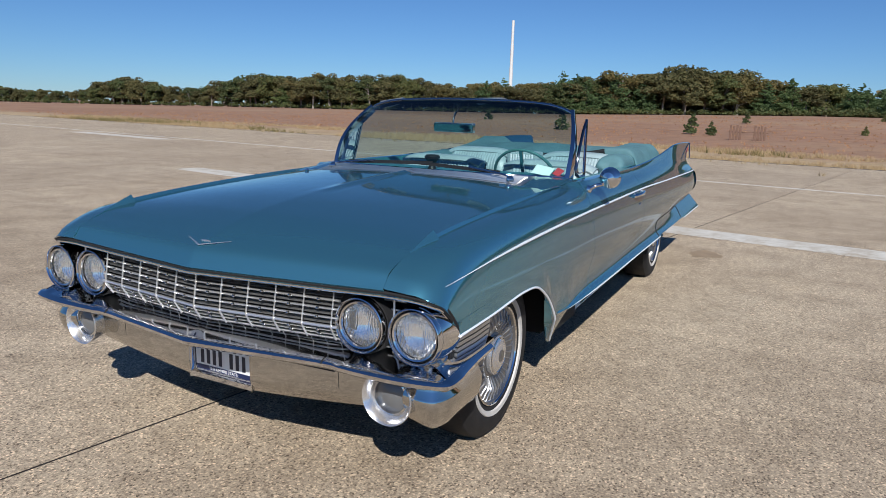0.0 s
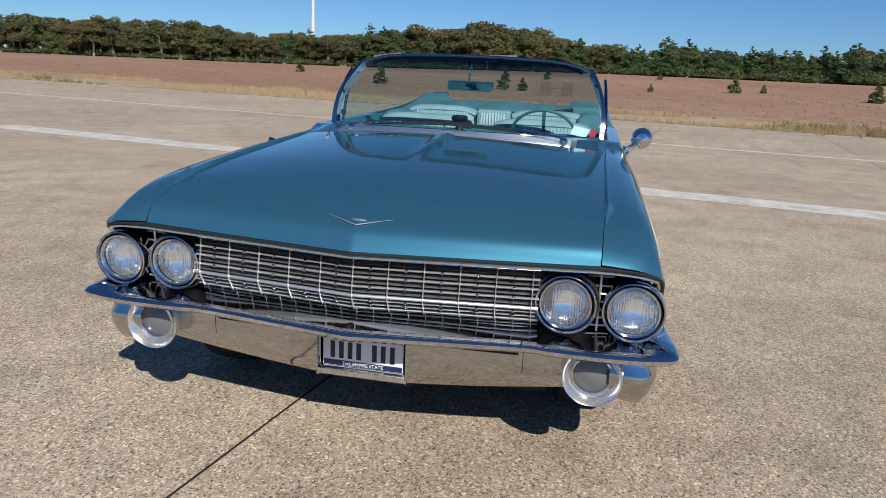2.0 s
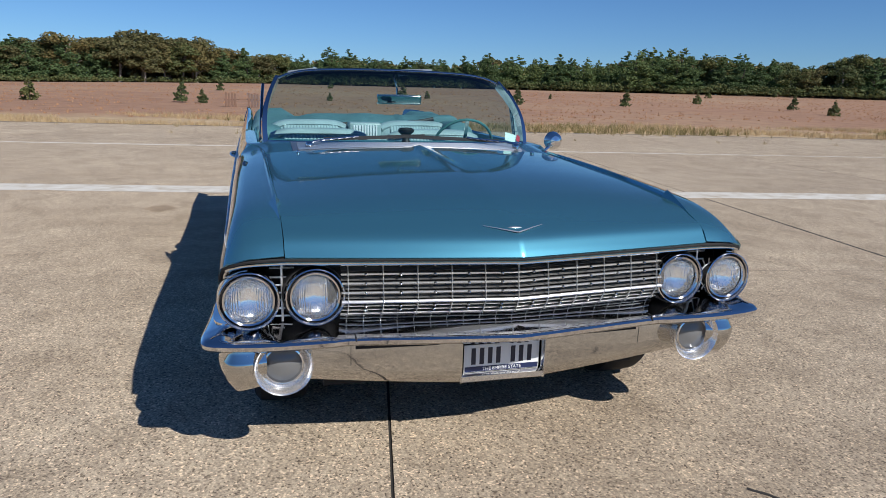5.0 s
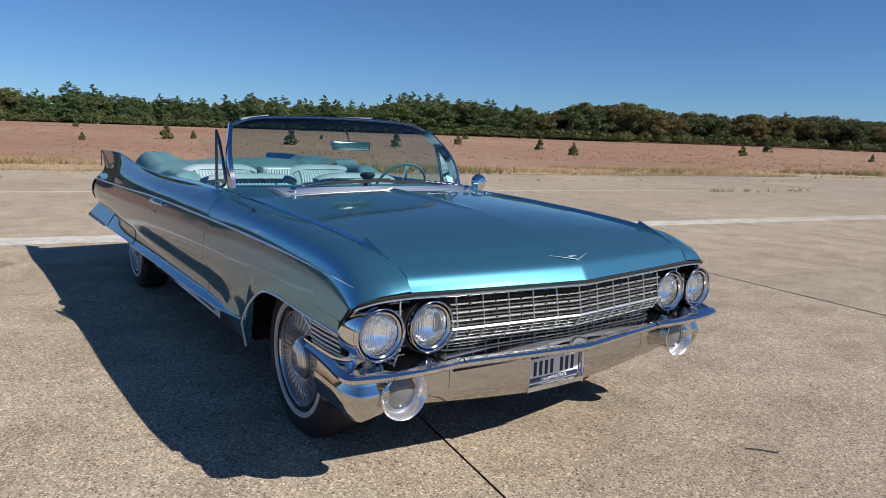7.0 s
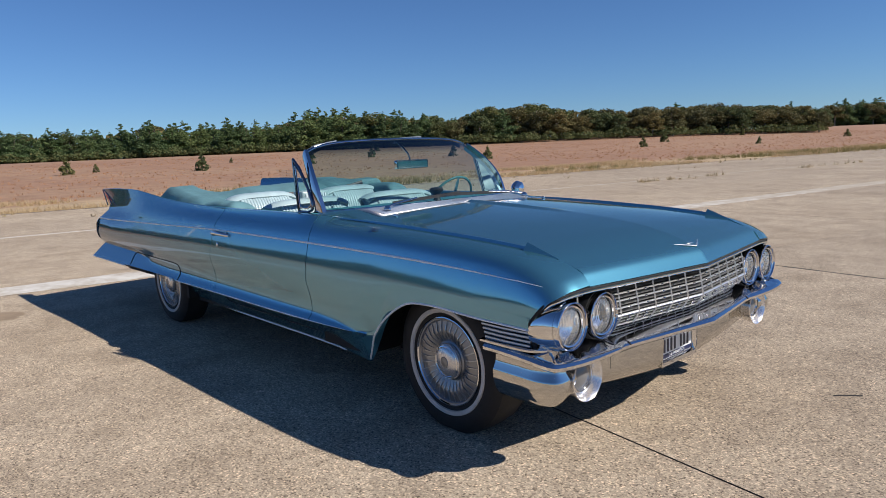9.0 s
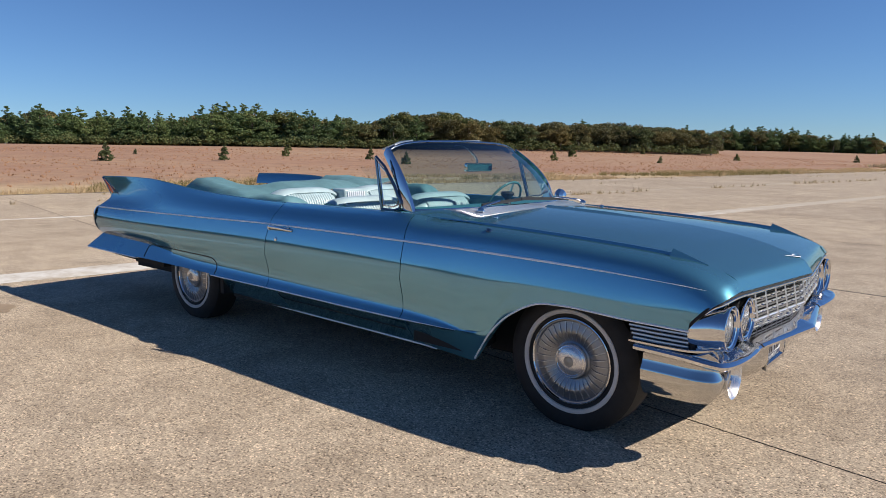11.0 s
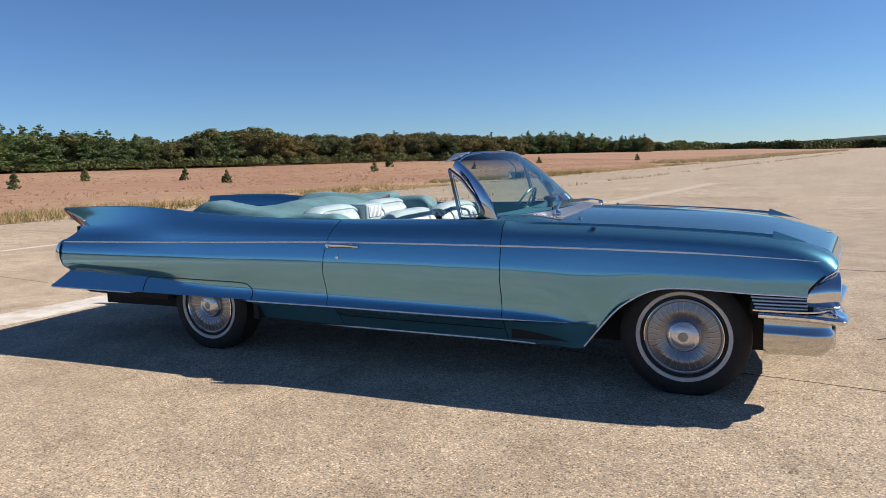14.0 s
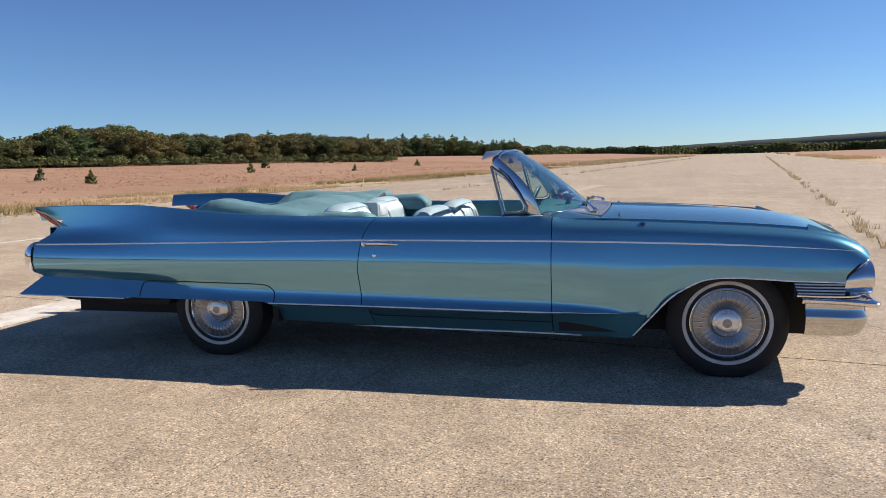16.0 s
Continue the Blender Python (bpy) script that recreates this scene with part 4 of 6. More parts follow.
sweep("windshield_moulding", [(x + 0.004, y, z + 0.004) for x, y, z in base], ring(0.009, 8), CHROME, car)
# sun visors swung up behind the header
for y0, y1, z0, z1, back in ((-0.60, -0.44, 1.322, 1.345, 0.105), (0.05, 0.24, 1.352, 1.356, 0.075)):
    q = [(-1.345, y0, z0 + 0.008), (-1.345, y1, z1 + 0.010), (-1.345 - back, y1, z1 + 0.002), (-1.345 - back, y0, z0 - 0.022)]
    mesh("sun_visor", q + [(x, y, z - 0.010) for x, y, z in q], [(0, 1, 2, 3), (7, 6, 5, 4), (0, 4, 5, 1), (1, 5, 6, 2), (2, 6, 7, 3), (3, 7, 4, 0)], COWL, car, "pale sun visor swung up behind the header")
# vent windows
for s in (1, -1):
    tri = [(-1.366, s * 0.738, 1.252), (-1.290, s * 0.765, 0.952), (-1.190, s * 0.765, 0.950), (-1.152, s * 0.762, 0.966), (-1.146, s * 0.760, 0.998), (-1.195, s * 0.755, 1.085), (-1.285, s * 0.746, 1.195)]
    vf = sweep("vent_window", [Vector(t) for t in tri[1:]] + [Vector(tri[0])], ring(0.0085, 8), HEADER, car, "hinged quarter window in a chrome frame", up=(0, 1, 0))
    sweep("division_bar", [Vector(tri[0]), (Vector(tri[0]) + Vector(tri[1])) / 2, Vector(tri[1])], [(0.007, -0.006), (0.007, 0.006), (-0.007, 0.006), (-0.007, -0.006)], HEADER, vf, up=(0, 1, 0))
    c = sum((Vector(t) for t in tri), Vector()) / len(tri)
    inner = [c + (Vector(t) - c) * 0.80 for t in tri]
    sweep("leaf_frame", inner + inner[:1], ring(0.0045, 6), DARKCHROME, vf, up=(0, 1, 0))
    g = mesh("vent_pane", tri, [tuple(range(7))], VENT_GLASS, vf)
    g.visible_shadow = False
# leaf of the passenger's quarter window standing a little open
leaf = mesh("vent_leaf", [(-1.33, -0.755, 1.19), (-1.31, -0.765, 1.06), (-1.42, -0.83, 1.20)], [(0, 2, 1)], VENT_GLASS, car)
leaf.visible_shadow = False
# wipers
for s, pts in ((1, [(-0.715, 0.555, 0.958), (-0.735, 0.52, 0.978), (-0.790, 0.30, 1.000), (-0.806, -0.02, 1.012)]), (-1, [(-0.745, -0.535, 0.960), (-0.765, -0.50, 0.980), (-0.806, -0.28, 1.002), (-0.812, 0.04, 1.014)])):
    wp = lathe("wiper", [(-0.012, 0.0001), (-0.012, 0.020), (0.004, 0.017), (0.016, 0.008), (0.018, 0.0001)], CHROME, car, "chrome wiper with a black blade", 16, "x", pts[0])
    sweep("wiper_arm", smooth_path(pts[:3], 14), ring(0.0068, 8, 0.0052), DARKCHROME, wp)
    a, b = Vector(pts[2]), Vector(pts[3])
    path = [a + (b - a) * t + Vector((0, 0, -0.006)) for t in np.linspace(-0.55, 1.1, 12)]
    sweep("wiper_blade", path, [(0.004, -0.012), (0.004, 0.006), (-0.004, 0.006), (-0.004, -0.012)], DARK, wp)
# washer nozzles and the aerial stub
for s in (1, -1):
    lathe("washer_nozzle", [(-0.006, 0.0001), (-0.006, 0.010), (0.010, 0.007), (0.014, 0.0001)], CHROME, car, "", 12, "x", (-0.60, s * 0.60, hood_point(-0.6, 0.6)[2] + 0.006))
nub = lathe("aerial_stub", [(-0.012, 0.020), (0.004, 0.019), (0.008, 0.013), (0.016, 0.012), (0.020, 0.021), (0.036, 0.018), (0.042, 0.0001)], HEADER, car, "short retracted aerial", 16, "y", (0, 0, 0))
nub.matrix_local = pose(-0.468, -0.838, 0.890, 60, 0, -8) @ pose(0, 0, 0, 0, 0, 180)
# driver's round mirror on the door
m = lathe("door_mirror", [(-0.022, 0.0001), (-0.018, 0.050), (-0.004, 0.056), (0.020, 0.050), (0.040, 0.030), (0.048, 0.0001)], CHROME, car, "round chrome mirror on a curved stalk", 28, "x", (-1.125, 0.950, 0.965))
lathe("mirror_face", [(-0.0225, 0.0001), (-0.0205, 0.048)], MIRROR, m, "", 28, "x", (-1.125, 0.950, 0.965))
sweep("mirror_stalk", smooth_path([(-1.06, 0.862, 0.905), (-1.075, 0.895, 0.925), (-1.11, 0.930, 0.935), (-1.12, 0.945, 0.955)], 12), ring(0.010, 8), CHROME, m)
lathe("mirror_foot", [(-0.004, 0.0001), (-0.004, 0.026), (0.012, 0.016), (0.016, 0.0001)], CHROME, m, "", 18, "y", (-1.06, 0.860, 0.903))
# door handles and locks
for s in (1, -1):
    h = sweep("door_handle", smooth_path([(-2.150, s * 0.915, 0.795), (-2.125, s * 0.938, 0.797), (-2.06, s * 0.946, 0.799), (-2.00, s * 0.943, 0.797), (-1.955, s * 0.925, 0.790), (-1.935, s * 0.912, 0.787)], 20), ring(0.009, 10, 0.013), CHROME, car, "chrome pull handle", scales=[1.25 - 0.55 * k / 19 for k in range(20)])
    for x, r in ((-2.155, 0.021), (-1.975, 0.013)):
        lathe("handle_mount", [(0.0, 0.0001), (0.0, r), (s * 0.016, r * 0.9), (s * 0.026, r * 0.7), (s * 0.029, 0.0001)], CHROME, h, "", 18, "y", (x, s * 0.900, 0.793))
    soft_box("handle_back_plate", -2.12, -1.99, *sorted((s * 0.896, s * 0.912)), 0.780, 0.800, 0.004, DARKCHROME, h)
    lathe("door_lock", [(0.0, 0.0001), (0.0, 0.013), (s * 0.006, 0.012), (s * 0.009, 0.0001)], CHROME, car, "", 18, "y", (-2.085, s * 0.924, 0.722))

# ---- tail: lamps, pods, deck and rear bumper ----
for s in (1, -1):
    pod = []
    for k in range(9):
        t = k / 8
        row = []
        for a in np.linspace(0, 2 * math.pi, 28, False):
            r = math.cos(t * math.pi / 2) ** 0.55
            row.append((-4.692 - 0.115 * t, s * (0.853 + 0.074 * r * math.cos(a)), 0.682 + 0.118 * r * math.sin(a)))
        pod.append(row)
    grid("tail_pod", pod, CHROME, car, "chrome-rimmed tail lamp pod", close_v=True)
    path = [(-4.708, s * 0.818, 1.022), (-4.609, s * 0.820, 0.968), (-4.508, s * 0.822, 0.914)]
    sweep("fin_lamp", path, [(0.016, -0.012), (0.016, 0.012), (-0.016, 0.012), (-0.016, -0.012)], RED, car, "slim red fin lamp", scales=[0.3, 0.8, 1.0], up=(0, 1, 0))
    for dy in (0.014, -0.014):
        sweep("fin_edge", [(-4.706, s * (0.826 + dy * 0.3), 1.040), (-4.585, s * (0.836 + dy), 0.978), (-4.465, s * (0.855 + dy * 1.2), 0.908)], ring(0.005, 6), CHROME, car, up=(0, 1, 0))
rows = []
for x in np.linspace(-4.62, -3.42, 20):
    t = (x + 4.62) / 1.20
    z0 = 0.90 + 0.06 * t
    rows.append([(x, y, z0 + 0.03 * (1 - (y / 0.8) ** 2)) for y in np.linspace(-0.800, 0.800, 21)])
rows.insert(0, [(p[0] - 0.03, p[1], 0.60) for p in rows[0]])
grid("trunk_lid", rows, PAINT, car, solid=0.006)
soft_box("rear_bumper", -4.76, -4.62, -0.82, 0.82, 0.42, 0.60, 0.03, CHROME, car, "chrome rear bumper")
for s in (1, -1):
    v = [(-4.55, s * 0.885, 0.425), (-4.45, s * 0.870, 0.385), (-3.64, s * 0.862, 0.358), (-3.60, s * 0.875, 0.42)]
    mesh("rear_valance", v + [(a, b - s * 0.10, c) for a, b, c in v], [(0, 1, 2, 3), (7, 6, 5, 4), (0, 4, 5, 1), (1, 5, 6, 2), (2, 6, 7, 3), (3, 7, 4, 0)], UNDER, car)


# ---- interior ----
tub = [box_data(-2.62, -0.95, -0.78, 0.78, 0.36, 0.40), box_data(-2.66, -2.62, -0.78, 0.78, 0.36, 0.90), box_data(-0.95, -0.92, -0.74, 0.74, 0.36, 0.90)]
mesh("cabin_floor", *join_data(tub), VINYL, car, "dark teal carpet and bulkheads")
for s in (1, -1):
    rows = [[(x, s * 0.775, 0.40), (x, s * 0.765, 0.70), (x, s * 0.765, 0.90), (x, s * 0.785, 0.946)] for x in np.linspace(-2.60, -1.02, 8)]
    dp = grid("door_lining", rows, VINYL, car, "teal door lining", solid=0.01)
    soft_box("armrest", -1.95, -1.45, *sorted((s * 0.69, s * 0.765)), 0.68, 0.74, 0.02, VINYL, dp)
# dashboard
rows = []
for y in np.linspace(-0.72, 0.72, 21):
    sh = 0.235 * (abs(y) / 0.735) ** 2.6
    rows.append([(-0.83 - sh, y, 0.952), (-0.95 - sh * 0.8, y, 0.965), (-1.10 - sh * 0.35, y, 0.962), (-1.17 - sh * 0.2, y, 0.945), (-1.18 - sh * 0.2, y, 0.90), (-1.12, y, 0.86), (-1.12, y, 0.62)])
dash = grid("dashboard", rows, VINYL, car, "padded teal dashboard", solid=0.01)
soft_box("dash_face", -1.20, -1.15, -0.68, 0.68, 0.80, 0.885, 0.015, STEEL, dash, "brushed metal fascia")
# steering wheel on the left
sw = new("steering_wheel")
sw.parent = car
tagged(sw, "large thin-rimmed turquoise steering wheel")
c = Vector((-1.285, 0.425, 0.920))
ax = Vector((-0.86, 0, 0.51)).normalized()
e1, e2 = Vector((0, 1, 0)), ax.cross(Vector((0, 1, 0))).normalized()
rim = [c + (e1 * math.cos(a) + e2 * math.sin(a)) * 0.185 for a in np.linspace(0, 2 * math.pi, 48, False)]
SWM = make_vinyl("wheel_rim_plastic", (0.09, 0.24, 0.25), 0.25)
sweep("wheel_rim", rim, ring(0.0085, 8), SWM, sw, close=True, up=ax)
for k in range(3):
    a = math.pi * (0.5 + k * 2 / 3) + math.pi
    d = e1 * math.cos(a) + e2 * math.sin(a)
    sweep("spoke", [c - ax * 0.02, c + d * 0.10 - ax * 0.015, c + d * 0.182], [(0.010, -0.004), (0.010, 0.004), (-0.010, 0.004), (-0.010, -0.004)], CHROME, sw, up=ax)
sweep("hub", [c - ax * 0.20, c - ax * 0.06, c - ax * 0.03, c + ax * 0.005], ring(0.035, 14), SWM, sw, up=(0, 1, 0), scales=[0.8, 0.8, 1.3, 1.1])
# dark sensor stalk on top of the dash
lathe("dash_sensor", [(0.950, 0.0001), (0.952, 0.032), (0.975, 0.020), (0.995, 0.018), (1.008, 0.030), (1.018, 0.042), (1.030, 0.044), (1.040, 0.034), (1.043, 0.0001)], DARK, car, "small black sensor cup on a stalk on the dashboard", 24, "z", (-0.945, 0, 0))
# rear-view mirror
rv = soft_box("rear_view_mirror", -1.205, -1.165, -0.118, 0.138, 1.160, 1.215, 0.012, CHROME, car, "rear-view mirror in a bright case on a stalk")
mesh("mirror_glass", *box_data(-1.2068, -1.2052, -0.105, 0.105, 1.168, 1.207), MIRROR, rv)
sweep("mirror_stem", smooth_path([(-1.185, 0, 1.205), (-1.20, 0, 1.25), (-1.26, 0, 1.30), (-1.315, 0, 1.335)], 10), ring(0.006, 8), CHROME, rv, up=(0, 1, 0))


def seat_back(name, x, y0, y1, z0, z1, thick, lean, label):
    """A rounded backrest leaning back, with a ribbed insert."""
    n, m = 16, 12
    front, back = [], []
    for j in range(m + 1):
        t = j / m
        fr, bk = [], []
        for k in range(n + 1):
            u = k / n
            y = y0 + (y1 - y0) * u
            edge = 1 - (abs(2 * u - 1)) ** 8
            drop = 0.045 * (abs(2 * u - 1)) ** 5
            z = z0 + (z1 - drop - z0) * t
            bul = thick * (0.45 + 0.55 * edge) * (1 - max(0, (t - 0.75) / 0.25) ** 3)
            xc = x - lean * t
            fr.append((xc + bul * 0.5, y, z))
            bk.append((xc - bul * 0.5, y, z))
        front.append(fr)
        back.append(bk)
    v1, f1 = grid_data(front + back[::-1])
    o = mesh(name, v1, f1, SEAT, car, label, 60)
    rows = []
    count = max(4, int((y1 - y0) / 0.030))
    for k in range(count * 6 + 1):
        u = k / (count * 6)
        y = y0 + (y1 - y0) * (0.14 + 0.72 * u)
        wave = 0.007 * abs(math.sin(math.pi * count * u)) ** 0.6
        rows.append([(x - lean * t + thick * 0.5 * (1 - max(0, (t - 0.75) / 0.25) ** 3) + wave, y, z0 + (z1 - z0) * t) for t in np.linspace(0.25, 0.93, 9)])
    grid("ribbed_insert", rows, SEAT, o, "ribbed pleats", 60)
    # padded roll along the top
    roll = [(x - lean, y0 + (y1 - y0) * u, z1 - 0.028 - 0.045 * abs(2 * u - 1) ** 5) for u in np.linspace(0.03, 0.97, 18)]
    sweep("top_roll", roll, ring(thick * 0.42, 12, 0.032), SEAT, o)
    return o


seat_back("front_seat_back", -1.70, -0.70, -0.07, 0.46, 0.985, 0.16, 0.14, "silver-teal leather front backrest with ribbed pleats")
seat_back("front_seat_back", -1.70, 0.07, 0.70, 0.46, 0.985, 0.16, 0.14, "silver-teal leather front backrest with ribbed pleats")
soft_box("front_seat_cushion", -1.66, -1.18, -0.70, 0.70, 0.42, 0.60, 0.05, SEAT, car, "silver-teal front bench cushion")
seat_back("rear_seat_back", -2.33, -0.66, -0.12, 0.50, 1.015, 0.18, 0.14, "silver-teal leather rear backrest with ribbed pleats")
seat_back("rear_seat_back", -2.33, 0.12, 0.66, 0.50, 1.015, 0.18, 0.14, "silver-teal leather rear backrest with ribbed pleats")
sp = soft_box("rear_console", -2.47, -2.33, -0.12, 0.12, 0.50, 1.005, 0.02, SEAT, car, "pale speaker console between the rear backrests")
for k in range(9):
    soft_box("speaker_slat", -2.335, -2.322, -0.09 + k * 0.0205, -0.078 + k * 0.0205, 0.90, 0.985, 0.002, TRIM, sp, "", 1)
soft_box("rear_seat_cushion", -2.30, -1.86, -0.66, 0.66, 0.42, 0.60, 0.05, SEAT, car, "silver-teal rear bench cushion")

# ---- folded top under its boot ----
def boot_z(x, y):
    a = abs(y)
    t = (x + 3.50) / 1.0
    back = min(1.0, max(0.0, (x + 3.50) / 0.16)) ** 0.5
    hump = 1.068 - (0.16 if y < 0 else 0.06) * max(0.0, (x + 3.25))
    mid = 0.955 + 0.100 * math.exp(-((x + 2.82) / 0.30) ** 2) * (1 - 0.25 * (y / 0.6) ** 2)
    k = min(1.0, max(0.0, (a - 0.38) / 0.18))
    top = mid * (1 - k) + hump * k
    if y > 0.3:
        top += 0.03 * min(1.0, max(0.0, (x + 2.9) / 0.3))
    edge = min(1.0, max(0.0, (0.800 - a) / 0.07)) ** 0.5
    base = 0.940
    z = base + (top - base) * back * edge
    z += 0.008 * noise.noise(Vector((x * 5, y * 4, 1.3))) * edge * back + 0.003 * noise.noise(Vector((x * 13, y * 10, 4.1))) * edge * back
    return z


rows = []
for k in range(61):
    x = -3.50 + 0.98 * k / 60
    rows.append([(x + (0.02 * noise.noise(Vector((y * 3, 0, 7))) if k == 60 else 0), y, boot_z(x, y)) for y in np.linspace(-0.80, 0.80, 61)])
rows.append([(p[0] + 0.015, p[1], p[2] - 0.02) for p in rows[-1]])
rows.append([(p[0] - 0.005, p[1], p[2] - 0.09) for p in rows[-2]])
top = grid("folded_top", rows, CLOTH, car, "folded teal cloth top bundled behind the rear seat", angle=70, solid=0.008)
# dark edge of the folded roof and the arms along the sides
path = [(-2.508, y, 0.5 * (boot_z(-2.53, y) + boot_z(-2.53, y * 0.9)) - 0.018) for y in np.linspace(-0.56, 0.56, 30)]
sweep("roof_edge", path, ring(0.012, 10, 0.020), DARK, top, "dark rubber seal of the folded roof")
for s, zt in ((1, 1.022), (-1, 0.978)):
    arm = []
    for k in range(22):
        x = -2.60 + 0.43 * k / 21
        e = 1 - max(0.0, (k - 16) / 5) ** 3 * 0.35
        row = []
        for a in np.linspace(0, math.pi, 13):
            row.append((x + 0.008 * math.sin(a * 3), s * (0.685 + 0.095 * math.cos(a)), 0.90 + (zt - 0.90) * e * math.sin(a) ** 0.45 + 0.008 * noise.noise(Vector((x * 8, a, s)))))
        arm.append(row)
    arm.append([(p[0] + 0.012, s * 0.685 + (p[1] - s * 0.685) * 0.8, 0.90 + (p[2] - 0.90) * 0.85) for p in arm[-1]])
    arm.append([(p[0] + 0.004, s * 0.685, 0.90) for p in arm[-1]])
    grid("top_arm_cover", arm, CLOTH, top, "cloth cover over the top's hinge arm", angle=70, solid=0.006)

# stickers on the inside of the windshield, driver's side
for name, material, u0, u1, w0, w1 in (("inspection_sticker", STICKER, 0.80, 0.91, 0.02, 0.13), ("registration_sticker", REDPAPER, 0.925, 0.965, 0.02, 0.11)):
    q = [ws_point(u, w) for u, w in ((u0 - 0.012, w0 + 0.035), (u1 - 0.012, w0), (u1 + 0.012, w1), (u0 + 0.012, w1 + 0.035))]
    q = [(x - 0.006, y, z) for x, y, z in q]
    mesh(name, q + [(x - 0.001, y, z) for x, y, z in q], [(0, 1, 2, 3), (7, 6, 5, 4), (0, 4, 5, 1), (1, 5, 6, 2), (2, 6, 7, 3), (3, 7, 4, 0)], material, car, "small paper sticker inside the glass")


# ======== the airfield ========
RUN = Vector((0.170, 0.9854, 0))
NOR = Vector((-0.9854, 0.170, 0))


# how much of its rise the field reaches along the runway
RISE_AT = (-260, -137, -93, -57, -37, -20, 50, 85, 110, 150, 300)
RISE = (0.0, 0.45, 0.55, 0.67, 0.90, 1.0, 1.06, 1.15, 1.38, 1.55, 1.55)


def ground_z(x, y):
    d = -0.9854 * x + 0.170 * y
    t = min(max((d - 22) / 115, 0.0), 1.0)
    r = 0.170 * x + 0.9854 * y
    z = 2.3 * t * t * (3 - 2 * t) * float(np.interp(r, RISE_AT, RISE))
    e = min(max((-d - 40) / 200, 0.0), 1.0)
    return z + 1.5 * e * e


def runway(d, r):
    p = NOR * d + RUN * r
    return p.x, p.y


def make_concrete():
    m = mat("old_concrete", (0.36, 0.31, 0.25), 0.85)
    nt, b = nodes_of(m)
    b.inputs["Diffuse Roughness"].default_value = 0.15
    v = nt.nodes.new("ShaderNodeNewGeometry").outputs["Position"]
    big = noise_tex(nt, v, 0.35, 6, 0.65)
    mid = noise_tex(nt, v, 2.4, 7, 0.7)
    fine = noise_tex(nt, v, 100, 6, 0.78)
    vor = nt.nodes.new("ShaderNodeTexVoronoi")
    vor.inputs["Scale"].default_value = 140
    nt.links.new(v, vor.inputs["Vector"])
    sep = nt.nodes.new("ShaderNodeSeparateColor")
    nt.links.new(vor.outputs["Color"], sep.inputs[0])
    c1 = ramp(nt, big, [(0.30, (0.333, 0.272, 0.200)), (0.55, (0.408, 0.342, 0.259)), (0.75, (0.456, 0.392, 0.304))])
    c2 = ramp(nt, mid, [(0.30, (0.70, 0.68, 0.66)), (0.55, (1, 1, 1)), (0.80, (1.10, 1.08, 1.04))])
    c3 = ramp(nt, fine, [(0.30, (0.42, 0.39, 0.37)), (0.48, (0.96, 0.95, 0.94)), (0.70, (1.50, 1.46, 1.40))])
    c4 = ramp(nt, sep.outputs[0], [(0.0, (0.24, 0.21, 0.19)), (0.15, (0.74, 0.71, 0.69)), (0.55, (1.0, 1.0, 1.0)), (0.82, (1.14, 1.12, 1.09)), (1.0, (1.85, 1.80, 1.72))])
    col = mix_rgb(nt, 1.0, mix_rgb(nt, 1.0, mix_rgb(nt, 1.0, c1, c2, "MULTIPLY"), c3, "MULTIPLY"), c4, "MULTIPLY")
    grit = noise_tex(nt, v, 26, 5, 0.8)
    col = mix_rgb(nt, 1.0, col, ramp(nt, grit, [(0.34, (0.84, 0.82, 0.80)), (0.50, (1.0, 1.0, 1.0)), (0.68, (1.14, 1.13, 1.11))]), "MULTIPLY")
    info = nt.nodes.new("ShaderNodeObjectInfo")
    col = mix_rgb(nt, 1.0, col, ramp(nt, info.outputs["Random"], [(0.0, (0.95, 0.95, 0.95)), (1.0, (1.05, 1.05, 1.04))]), "MULTIPLY")
    nt.links.new(col, b.inputs["Base Color"])
    add_bump(nt, b, fine, 0.5, 0.004)
    return m


